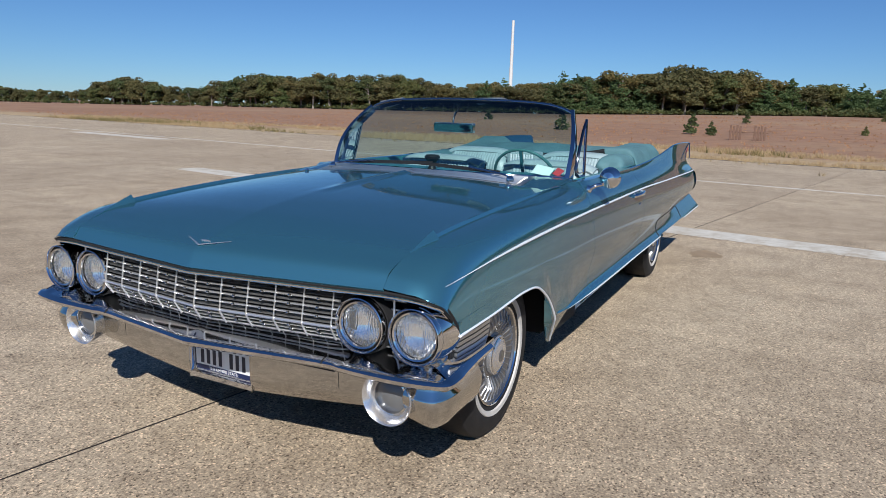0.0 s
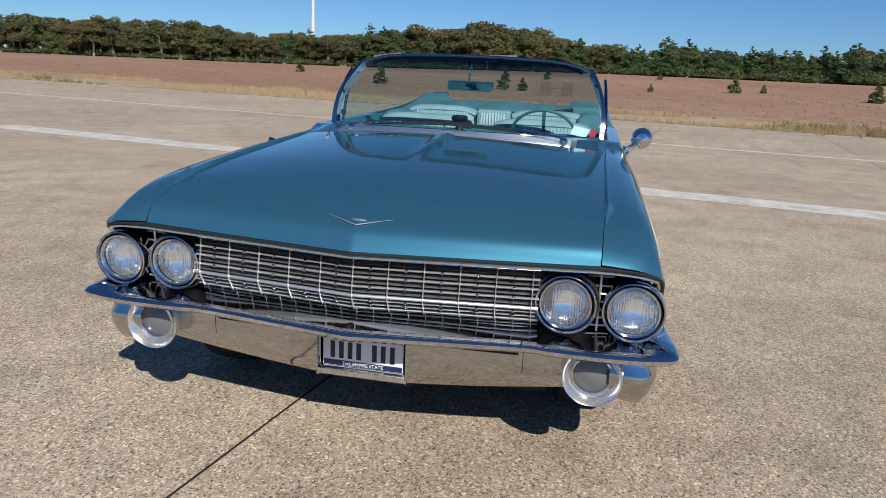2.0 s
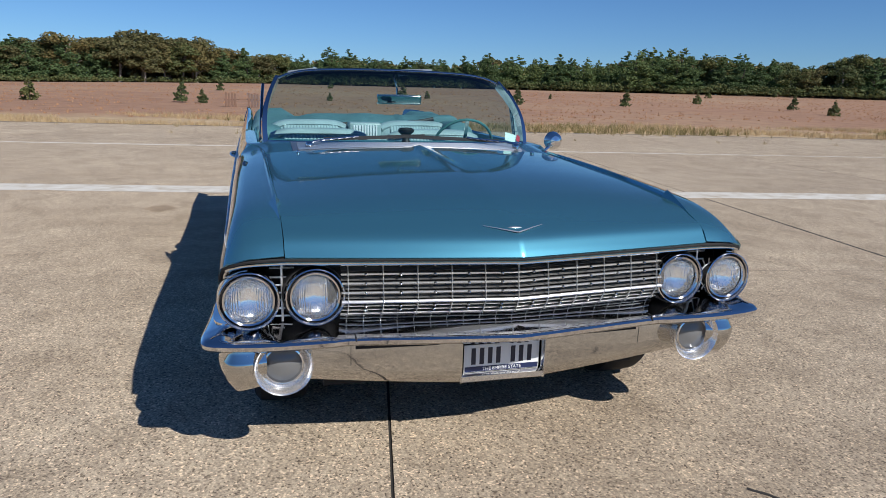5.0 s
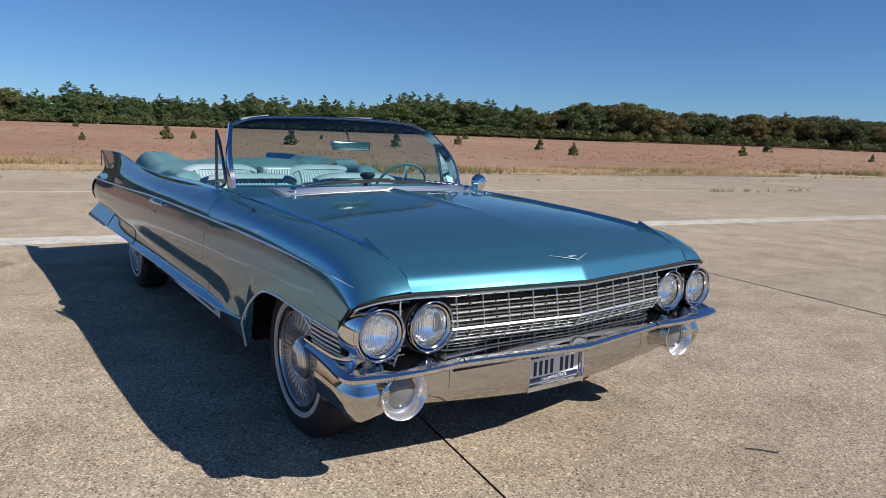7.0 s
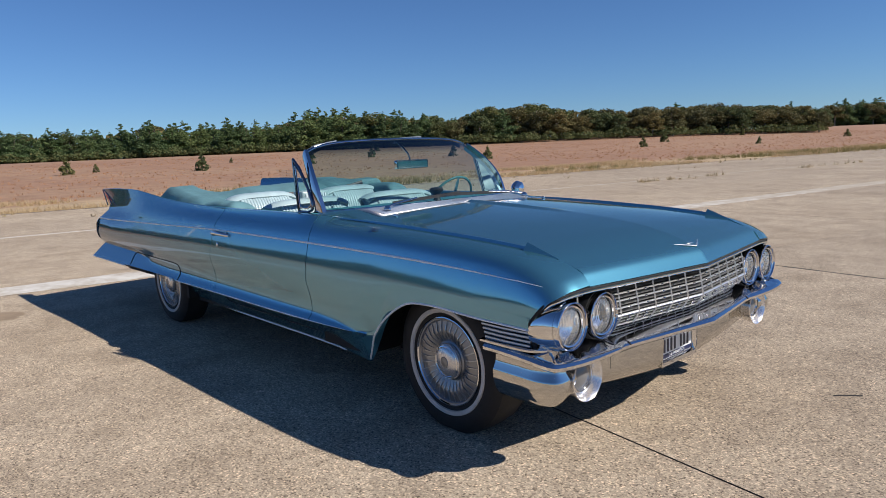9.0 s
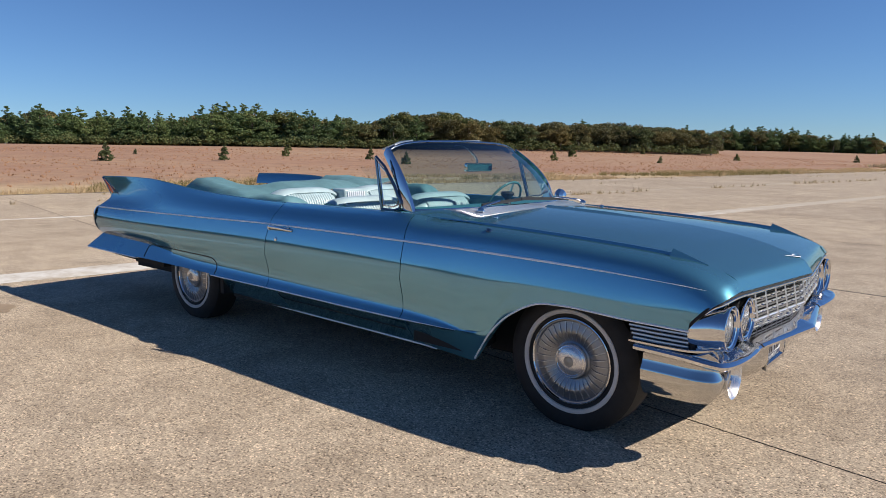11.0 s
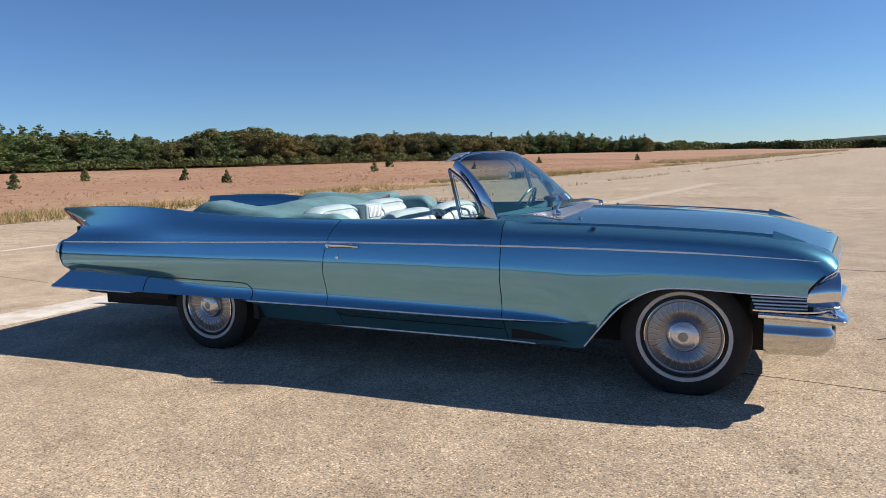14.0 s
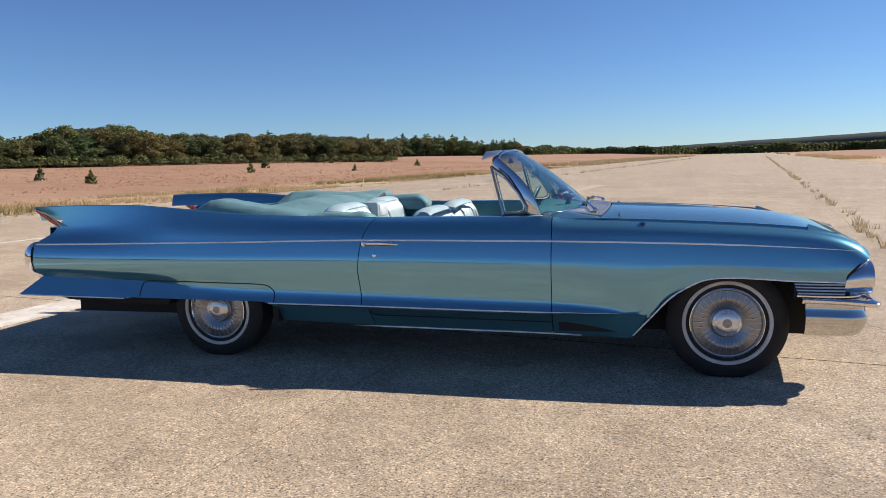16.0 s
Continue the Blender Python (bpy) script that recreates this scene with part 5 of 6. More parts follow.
def make_field():
    m = mat("dry_field", (0.25, 0.12, 0.08), 0.95)
    nt, b = nodes_of(m)
    v = tex_coord(nt)
    big = noise_tex(nt, v, 0.03, 5, 0.6)
    mid = noise_tex(nt, v, 0.6, 7, 0.75)
    c1 = ramp(nt, big, [(0.30, (0.27, 0.150, 0.090)), (0.50, (0.30, 0.172, 0.105)), (0.70, (0.34, 0.220, 0.135))])
    c2 = ramp(nt, mid, [(0.3, (0.70, 0.68, 0.66)), (0.5, (1, 1, 1)), (0.75, (1.25, 1.25, 1.2))])
    dot = nt.nodes.new("ShaderNodeVectorMath")
    dot.operation = "DOT_PRODUCT"
    dot.inputs[1].default_value = tuple(NOR)
    nt.links.new(v, dot.inputs[0])
    edge = nt.nodes.new("ShaderNodeMath")
    edge.operation = "MULTIPLY_ADD"
    nt.links.new(noise_tex(nt, v, 0.22, 5, 0.65), edge.inputs[0])
    edge.inputs[1].default_value = 16.0
    away = nt.nodes.new("ShaderNodeMath")
    away.operation = "SUBTRACT"
    away.inputs[1].default_value = 5.1
    nt.links.new(dot.outputs["Value"], away.inputs[0])
    both = nt.nodes.new("ShaderNodeMath")
    both.operation = "ABSOLUTE"
    nt.links.new(away.outputs[0], both.inputs[0])
    back = nt.nodes.new("ShaderNodeMath")
    back.inputs[1].default_value = 5.1
    nt.links.new(both.outputs[0], back.inputs[0])
    nt.links.new(back.outputs[0], edge.inputs[2])
    verge = nt.nodes.new("ShaderNodeMapRange")
    verge.inputs["From Min"].default_value, verge.inputs["From Max"].default_value = 34.0, 40.0
    nt.links.new(edge.outputs[0], verge.inputs[0])
    col = mix_rgb(nt, verge.outputs[0], (0.42, 0.31, 0.185), c1)
    nt.links.new(mix_rgb(nt, 1.0, col, c2, "MULTIPLY"), b.inputs["Base Color"])
    add_bump(nt, b, noise_tex(nt, v, 3, 6), 0.6, 0.15)
    return m


def make_leaf(name, a, b_, c, rough=0.6):
    m = mat(name, a, rough, spec=0.2)
    nt, b = nodes_of(m)
    g = nt.nodes.new("ShaderNodeNewGeometry")
    info = nt.nodes.new("ShaderNodeObjectInfo")
    col = ramp(nt, g.outputs["Random Per Island"], [(0.0, a), (0.55, b_), (1.0, c)])
    tone = ramp(nt, info.outputs["Random"], [(0.0, (0.72, 0.76, 0.78)), (0.5, (0.95, 1.0, 1.0)), (1.0, (1.22, 1.10, 0.98))])
    col = mix_rgb(nt, 1.0, col, tone, "MULTIPLY")
    nt.links.new(col, b.inputs["Base Color"])
    tr, mx = nt.nodes.new("ShaderNodeBsdfTranslucent"), nt.nodes.new("ShaderNodeMixShader")
    nt.links.new(col, tr.inputs[0])
    mx.inputs[0].default_value = 0.35
    nt.links.new(b.outputs[0], mx.inputs[1])
    nt.links.new(tr.outputs[0], mx.inputs[2])
    nt.links.new(mx.outputs[0], nt.nodes["Material Output"].inputs[0])
    return m


CONCRETE = make_concrete()
FIELD = make_field()
PINE = make_leaf("pine_needles", (0.085, 0.132, 0.055), (0.118, 0.172, 0.068), (0.160, 0.205, 0.084))
OAK = make_leaf("oak_leaves_turning", (0.112, 0.110, 0.048), (0.150, 0.136, 0.058), (0.196, 0.158, 0.070))
SCRUB = make_leaf("scrub_leaves", (0.074, 0.100, 0.042), (0.115, 0.138, 0.055), (0.168, 0.165, 0.068))
BARK = make_vinyl("bark", (0.075, 0.062, 0.050), 0.9, 40)
PALE_BARK = make_vinyl("grey_oak_bark", (0.34, 0.30, 0.25), 0.9, 40)
GRASS = make_leaf("dry_grass", (0.40, 0.285, 0.165), (0.50, 0.375, 0.225), (0.58, 0.460, 0.290), 0.9)
WEED = make_leaf("green_weeds", (0.19, 0.16, 0.060), (0.28, 0.22, 0.095), (0.38, 0.29, 0.14), 0.9)
RUST = make_leaf("red_grass", (0.33, 0.190, 0.118), (0.39, 0.235, 0.145), (0.45, 0.300, 0.190), 0.9)
SEAL = make_vinyl("dark_joint_sealant", (0.034, 0.030, 0.027), 0.8, 60)
STAIN = make_vinyl("rust_stain", (0.33, 0.245, 0.16), 0.9, 60)

# ground sheet: fine near the runway's edge, coarse to the horizon
dl = [-3000, -900, -300, -120, -60, -40, -20, -11, -10.5, 0, 10, 20.5, 22, 24, 27, 31, 36, 42, 50, 60, 72, 86, 100, 115, 130, 145, 160, 200, 300, 600, 1200, 3000]
rl = [-3000, -1200, -600, -400] + list(range(-300, 320, 20)) + [400, 600, 1200, 3000]
rows = []
for d in dl:
    row = []
    for r in rl:
        x, y = runway(d, r)
        row.append((x, y, ground_z(x, y) - 0.13))
    rows.append(row)
ground = grid("ground", rows, FIELD, None, "", 180)
tagged(ground, "reddish dry grassland rising gently to the woods", "ground", kind="structure")

# runway of concrete slabs: those round the car one by one, the rest joined
STEP, RSTEP, R0, D0 = 3.73, 4.16, -0.27, 1.86
runway_ob = new("runway")
tagged(runway_ob, "worn buff concrete runway of square slabs with dark joints", "runway", kind="structure")


def slab_data(d0, d1, r0, r1, g=0.0055, gd=0.0014, h=0.10):
    v = []
    for z in (0.0, -h):
        for d, r in ((d0 + gd, r0 + g), (d1 - gd, r0 + g), (d1 - gd, r1 - g), (d0 + gd, r1 - g)):
            x, y = runway(d, r)
            v.append((x, y, z))
    f = [(0, 1, 2, 3)]
    for k in range(1):
        for j in range(4):
            a, b = k * 4 + j, k * 4 + (j + 1) % 4
            f.append((a, b, b + 4, a + 4))
    return v, f


near, far = [], []
for i in range(-4, 6):
    for j in range(-63, 126):
        d0 = D0 + i * STEP
        r0 = R0 + j * RSTEP
        if j == -2 and -3 <= i <= 4:
            continue
        (near if -3 <= i <= 4 and -6 <= j <= 12 else far).append((max(d0, -10.45), d0 + STEP if i < 5 else 20.6, r0, r0 + RSTEP))

slab_me = None
v, f = slab_data(0, STEP, 0, 2 * RSTEP)
long_me = bpy.data.meshes.new("slab")
long_me.from_pydata(v, [], f)
long_me.materials.append(CONCRETE)
long_me.materials.append(SEAL)
for p in long_me.polygons:
    p.material_index = 0 if p.index == 0 else 1
for d0, d1, r0, r1 in near:
    if slab_me is None:
        v, f = slab_data(0, STEP, 0, RSTEP)
        slab_me = bpy.data.meshes.new("slab")
        slab_me.from_pydata(v, [], f)
        slab_me.materials.append(CONCRETE)
        slab_me.materials.append(SEAL)
        for p in slab_me.polygons:
            p.material_index = 0 if p.index == 0 else 1
    o = new("slab", slab_me)
    if -RSTEP - 0.5 < r0 - R0 < -RSTEP + 0.5:
        r0 -= RSTEP
        o.data = long_me
    x, y = runway(d0, r0)
    o.location = (x, y, 0)
    o.parent = runway_ob
far_ob = mesh("far_slabs", *join_data([slab_data(*q) for q in far]), CONCRETE, runway_ob)
tagged(far_ob, "concrete slabs farther along the runway", kind="stuff")
a, b = -10.6, 20.9
mesh("joint_bed", [(*runway(d, r), z) for z in (-0.005, -0.12) for d, r in ((a, -270), (b, -270), (b, 530), (a, 530))], [(0, 1, 2, 3), (7, 6, 5, 4), (0, 4, 5, 1), (1, 5, 6, 2), (2, 6, 7, 3), (3, 7, 4, 0)], SEAL, runway_ob)


def worn_paint():
    m = mat("worn_white_paint_line", (0.6, 0.58, 0.53), 0.85)
    nt, b = nodes_of(m)
    v = nt.nodes.new("ShaderNodeNewGeometry").outputs["Position"]
    n = noise_tex(nt, v, 3.5, 8, 0.75)
    dot = nt.nodes.new("ShaderNodeVectorMath")
    dot.operation = "DOT_PRODUCT"
    dot.inputs[1].default_value = tuple(RUN)
    nt.links.new(v, dot.inputs[0])
    wear = nt.nodes.new("ShaderNodeMapRange")
    wear.inputs["From Min"].default_value, wear.inputs["From Max"].default_value = 5.0, 18.0
    wear.inputs["To Min"].default_value, wear.inputs["To Max"].default_value = 0.0, 0.22
    nt.links.new(dot.outputs["Value"], wear.inputs[0])
    left = nt.nodes.new("ShaderNodeMath")
    left.operation = "SUBTRACT"
    nt.links.new(n, left.inputs[0])
    nt.links.new(wear.outputs[0], left.inputs[1])
    nt.links.new(ramp(nt, left.outputs[0], [(0.36, (0.42, 0.36, 0.28)), (0.52, (0.58, 0.55, 0.49)), (0.7, (0.68, 0.66, 0.61))]), b.inputs["Base Color"])
    add_bump(nt, b, noise_tex(nt, v, 60, 5), 0.4, 0.003)
    return m


LINE = worn_paint()


def stripe(name, d0, d1, r0, r1, label):
    """A thin painted line with ragged edges, a few millimetres proud of the slabs."""
    rows = []
    n = int((r1 - r0) / 0.25)
    for k in range(n + 1):
        r = r0 + (r1 - r0) * k / n
        w = 0.04 * noise.noise(Vector((r * 1.7, d0, 0)))
        w2 = 0.04 * noise.noise(Vector((r * 1.9, d1, 5)))
        rows.append([(*runway(d0 + w, r), 0.002), (*runway(d0 + 0.02 + w, r), 0.004), (*runway(d1 - 0.02 + w2, r), 0.004), (*runway(d1 + w2, r), 0.002)])
    o = grid(name, rows, LINE, None, "", 60)
    return tagged(o, label, "marking", kind="structure")


stripe("painted_line", 5.57, 6.13, -10.2, 26, "worn white painted stripe along the runway")
stripe("painted_line", 11.3, 12.0, -27.0, -20.5, "worn white painted patch on the runway")
stripe("painted_line", 12.52, 12.70, -120, 260, "thin faded white line near the runway edge")

# ---- marks on the concrete ----
def blotch(name, x, y, r, material, label, seed, stretch=1.0):
    v = [(x, y, 0.0035)]
    for k in range(28):
        a = 2 * math.pi * k / 28
        q = r * (1 + 0.55 * noise.noise(Vector((math.cos(a) * 1.6 + seed, math.sin(a) * 1.6, seed))))
        v.append((x + q * math.cos(a) * stretch, y + q * math.sin(a), 0.0025))
    o = mesh(name, v, [(0, 1 + k, 1 + (k + 1) % 28) for k in range(28)], material)
    return tagged(o, label, "stain", kind="structure")


blotch("rust_stain", -4.48, 1.10, 0.13, STAIN, "rust-brown stain on the concrete", 1.0, 1.5)
blotch("rust_stain", -4.75, -1.72, 0.14, STAIN, "rust-brown stain on the concrete", 2.0, 1.4)


def crack(x, y, a, length, label, seed):
    p, path = Vector((x, y, 0.001)), []
    for k in range(14):
        path.append(p.copy())
        a += 0.9 * noise.noise(Vector((k * 1.7, seed, 0)))
        p += Vector((math.cos(a), math.sin(a), 0)) * length / 14
    o = sweep("crack", path, [(0.007, -0.002), (0.004, 0.0025), (-0.004, 0.0025), (-0.007, -0.002)], SEAL, None)
    return tagged(o, label, "crack", kind="structure")


def joint_filler(d0, d1, r, label):
    """A ragged bead of black sealant in a joint."""
    path = []
    for k in range(40):
        d = d0 + (d1 - d0) * k / 39
        x, y = runway(d, r + 0.006 * noise.noise(Vector((d * 3, r, 0))))
        path.append((x, y, -0.001))
    o = sweep("joint_seal", path, [(0.020, -0.003), (0.014, 0.003), (-0.014, 0.003), (-0.020, -0.003)], SEAL, None, scales=[0.7 + 0.6 * abs(noise.noise(Vector((k * 0.7, r, 1)))) for k in range(40)])
    return tagged(o, label, "joint", kind="structure")


joint_filler(-1.6, 5.4, R0 + RSTEP, "black bead of sealant along a slab joint")
crack(1.10, 0.70, 0.9, 0.14, "short dark crack in a slab", 3.0)
crack(-5.1, 3.85, 0.2, 1.4, "dark crack in a slab", 5.0)
crack(-5.1, 3.85, -1.2, 0.5, "dark crack in a slab", 8.0)

# ---- foliage ----
def leaf_cloud(blobs, count, size, rng, squash=0.75):
    """Many small tilted leaf clumps over a set of blobs (centre, radius)."""
    verts, faces = [], []
    weights = np.array([r ** 1.4 for _, r in blobs])
    weights = weights / weights.sum()
    picks = rng.choice(len(blobs), size=count, p=weights)
    for i in picks:
        c, r = blobs[i]
        d = rng.normal(size=3)
        d /= np.linalg.norm(d)
        if d[2] < -0.3:
            d[2] *= 0.4
        p = np.array(c) + d * r * (0.72 + 0.36 * rng.random()) * np.array((1, 1, squash))
        n = d + rng.normal(size=3) * 0.55
        n /= np.linalg.norm(n)
        u = np.cross(n, (0.3, 0.2, 0.93))
        u /= np.linalg.norm(u) + 1e-6
        w = np.cross(n, u)
        s = size * (0.6 + 0.8 * rng.random())
        k = len(verts)
        bend = n * s * 0.25
        verts += [p - u * s - bend, p - w * s * 0.8, p + u * s - bend, p + w * s * 0.8]
        faces += [(k, k + 1, k + 2), (k, k + 2, k + 3)]
    return verts, faces


def raw_mesh(name, verts, faces, material):
    me = bpy.data.meshes.new(name)
    me.from_pydata([tuple(map(float, v)) for v in verts], [], faces)
    me.materials.append(material)
    return me


def trunk_data(h, r, rng, limbs=6, spread=0.35):
    lean = rng.normal(size=2) * 0.02
    path = [(lean[0] * h * t * 3, lean[1] * h * t * 3, h * t) for t in np.linspace(-0.03, 1, 6)]
    items = [sweep_data(path, ring(r, 7), up=(0, 1, 0), scales=[1.25, 1.0, 0.85, 0.65, 0.45, 0.2])]
    for k in range(limbs):
        t = 0.30 + 0.6 * k / limbs
        a = rng.random() * 6.28
        p = Vector((lean[0] * h * t * 3, lean[1] * h * t * 3, h * t))
        q = Vector((math.cos(a) * h * spread * (1.1 - t), math.sin(a) * h * spread * (1.1 - t), h * 0.16))
        items.append(sweep_data([p, p + q * 0.55, p + q], ring(r * 0.4, 5), up=(0.1, 1, 0.05), scales=[1.0, 0.7, 0.3]))
    return join_data(items)


def pine_tree(seed, h):
    rng = np.random.default_rng(seed)
    t = new("pine_tree")
    part_mesh = raw_mesh("trunk", *trunk_data(h * 0.80, h * 0.016, rng, 8, 0.16), BARK)
    o = new("trunk", part_mesh)
    o.parent = t
    blobs = []
    for k in range(13):
        u = k / 12
        reach = h * (0.33 * (1 - u ** 1.7) + 0.045)
        for j in range(max(4, int(8 * (1 - u)) + 3)):
            a = rng.random() * 6.28
            q = reach * (0.70 + 0.42 * rng.random())
            z = h * (0.07 + 0.86 * u) + rng.normal() * h * 0.012
            for f in (0.35, 0.70, 1.0):
                blobs.append(((math.cos(a) * q * f, math.sin(a) * q * f, z + q * 0.22 * f), q * (0.27 - 0.11 * f) + 0.12))
    blobs.append(((0, 0, h * 0.97), h * 0.035))
    o = new("crown", raw_mesh("crown", *leaf_cloud(blobs, 4200, h * 0.0200, rng, 0.75), PINE))
    o.parent = t
    return t


def oak_tree(seed, h, material, bare=0.25):
    rng = np.random.default_rng(seed)
    t = new("oak_tree")
    o = new("trunk", raw_mesh("trunk", *trunk_data(h * 0.72, h * 0.021, rng, 9, 0.34), PALE_BARK))
    o.parent = t
    blobs = [((0, 0, h * 0.66), h * 0.26)]
    for k in range(30):
        a = rng.random() * 6.28
        q = h * (0.10 + 0.26 * rng.random())
        blobs.append(((math.cos(a) * q, math.sin(a) * q, h * (bare + 0.12 + (0.68 - bare) * rng.random())), h * (0.08 + 0.08 * rng.random())))
    o = new("crown", raw_mesh("crown", *leaf_cloud(blobs, 4000, h * 0.0215, rng), material))
    o.parent = t
    return t


rng = np.random.default_rng(5)
PINES = [pine_tree(10 + k, 10.0) for k in range(4)]
OAKS = [oak_tree(20 + k, 10.0, OAK, 0.08 + 0.04 * k) for k in range(4)] + [oak_tree(40 + k, 10.0, SCRUB, 0.06) for k in range(2)]
STEMS = [oak_tree(60 + k, 10.0, OAK, 0.15 + 0.04 * k) for k in range(3)]
for t in PINES:
    tagged(t, "dark green pine at the edge of the woods", "tree", "trees along the field")
for t in OAKS + STEMS:
    tagged(t, "scrub oak with turning olive-brown leaves at the woods' edge", "tree", "trees along the field")
EYE = Vector((1.5, -2.0, 1.28))
# treeline seen from beside the car: bearing, distance, height of the tops
T_D = curve_of([(8, 330), (18.7, 310), (19.0, 160), (28, 150), (40, 138), (48, 135), (62, 140), (75, 150), (90, 152), (104, 140), (118, 150), (128, 175), (138, 230), (150, 300), (165, 380)])
T_H = curve_of([(8, 7.0), (11, 6.8), (14, 8.6), (16.5, 9.2), (18.7, 8.6), (19.0, 4.6), (21, 5.6), (25, 5.9), (28, 6.2), (33.5, 5.5), (37.5, 6.2), (39.3, 7.1), (41.5, 7.5), (43.3, 7.3), (44.5, 6.2), (46.7, 5.1), (48.5, 5.4), (50.5, 6.2), (53, 6.8), (57.4, 7.4), (60, 6.7), (61.5, 5.2),
                (64, 6.1), (67, 5.6), (69.8, 7.2), (72, 5.8), (76.5, 5.5), (80, 6.0), (83, 6.8), (85, 5.4), (88, 6.0), (90.5, 6.9), (93, 7.6), (97, 8.4), (100, 7.7), (104, 7.5), (107, 6.8), (109, 5.7), (113, 6.1), (117, 4.8), (122.5, 6.0), (128.5, 4.8), (131, 5.7), (136.5, 3.5), (141.5, 5.6), (144.7, 2.8), (152, 3.9)])
used = set()
for row in range(3):
    phi = 8.2 + 0.3 * row
    while phi < 152:
        dist = T_D(phi) + row * 4.5 + rng.normal() * 1.2
        a = radians(phi)
        x, y = EYE.x - math.sin(a) * dist, EYE.y + math.cos(a) * dist
        if 18.4 < phi < 19.1:
            phi = 19.2 + 0.25 * row
            continue
        pine = 0.7 if phi < 19 else 0.88 if 49 < phi < 86 else 0.45 if 46 < phi < 92 else 0.06
        kind = PINES if rng.random() < pine else OAKS[4:] if 47 < phi < 88 else STEMS if 89 < phi < 118 and rng.random() < 0.6 else OAKS
        src = kind[int(rng.integers(len(kind)))]
        h = T_H(phi) * (0.90 + 0.17 * rng.random()) * (1.03 if row else 0.90) * (1.13 if kind is PINES else 1.11 if phi < 46 else 1.20 if phi < 84 else 1.24 if phi < 101 else 1.18 if phi < 116 else 1.50 if phi < 125 else 1.75)
        k = h / 10.0
        m = Matrix.Translation((x, y, ground_z(x, y) - 0.15)) @ Matrix.Rotation(rng.random() * 6.28, 4, "Z") @ Matrix.Diagonal((k * (1.05 + 0.3 * rng.random()), k * 1.15, k, 1))
        if src.name not in used:
            used.add(src.name)
            src.matrix_world = m
        else:
            o = copy_thing(src, m)
            o.matrix_world = m
        phi += math.degrees((4.6 if row else 4.0) * (0.6 + 0.8 * rng.random()) / dist) * (1.15 if row == 2 else 1.0)

# woods behind and far off, low undergrowth in front: too many to count
blobs = []
for phi in np.arange(19.5, 155, 0.62):
    for extra, hh in ((14, 0.88), (20, 0.93)):
        dist = T_D(phi) + extra
        a = radians(phi)
        x, y = EYE.x - math.sin(a) * dist, EYE.y + math.cos(a) * dist
        h = T_H(phi) * hh
        for q in (0.06, 0.28, 0.55, 0.85):
            blobs.append(((x + rng.normal(), y + rng.normal(), ground_z(x, y) + h * q), h * 0.24))
o = new("woods", raw_mesh("woods", *leaf_cloud(blobs, 92000, 0.42, rng), OAK))
tagged(o, "dense mixed woods behind the treeline", "woods", kind="stuff")
blobs = []
for phi in np.arange(19.3, 152, 0.35):
    dist = T_D(phi) - 2.5 + rng.normal() * 1.0
    a = radians(phi)
    x, y = EYE.x - math.sin(a) * dist, EYE.y + math.cos(a) * dist
    r = (0.5 + 0.6 * rng.random()) if phi > 89 else 0.7 + 0.9 * rng.random()
    blobs.append(((x, y, ground_z(x, y) + r * 0.5), r))
o = new("undergrowth", raw_mesh("undergrowth", *leaf_cloud(blobs, 30000, 0.19, rng), SCRUB))
tagged(o, "low shrubs at the foot of the woods", "shrubs", kind="stuff")
blobs = []
for phi in list(np.arange(-24, 18.2, 0.25)) + list(np.arange(148, 172, 0.4)):
    dist = 640 + 120 * noise.noise(Vector((phi * 0.21, 0, 0))) if phi < 20 else 330
    if phi > 8 and phi < 20:
        dist = 350
    a = radians(phi)
    x, y = EYE.x - math.sin(a) * dist, EYE.y + math.cos(a) * dist
    h = float(np.interp(phi, (-24, -8, -2, 3, 8, 8.3, 18, 148, 172), (6.5, 6.5, 7.0, 9.5, 11.0, 7.2, 7.2, 4.4, 4.4))) * (1 + 0.25 * noise.noise(Vector((phi * 0.8, 3, 0))))
    for q in (0.2, 0.5, 0.8):
        blobs.append(((x, y, h * q), h * 0.34))
o = new("far_woods", raw_mesh("far_woods", *leaf_cloud(blobs, 16000, 1.5, rng), SCRUB))
tagged(o, "distant woods beyond the far end of the runway", "woods", kind="stuff")
# a low wooded ridge on the horizon, distance haze put into its bluish colour
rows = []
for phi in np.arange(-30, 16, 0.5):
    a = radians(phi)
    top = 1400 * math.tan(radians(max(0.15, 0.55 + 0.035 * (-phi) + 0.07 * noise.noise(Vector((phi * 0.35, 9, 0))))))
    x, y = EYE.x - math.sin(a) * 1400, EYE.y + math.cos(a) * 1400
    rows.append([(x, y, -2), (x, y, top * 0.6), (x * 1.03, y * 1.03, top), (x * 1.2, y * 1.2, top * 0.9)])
o = grid("ridge", rows, make_leaf("hazy_ridge_forest", (0.080, 0.108, 0.108), (0.080, 0.108, 0.108), (0.080, 0.108, 0.108)), None, "", 180)
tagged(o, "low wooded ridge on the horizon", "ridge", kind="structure")


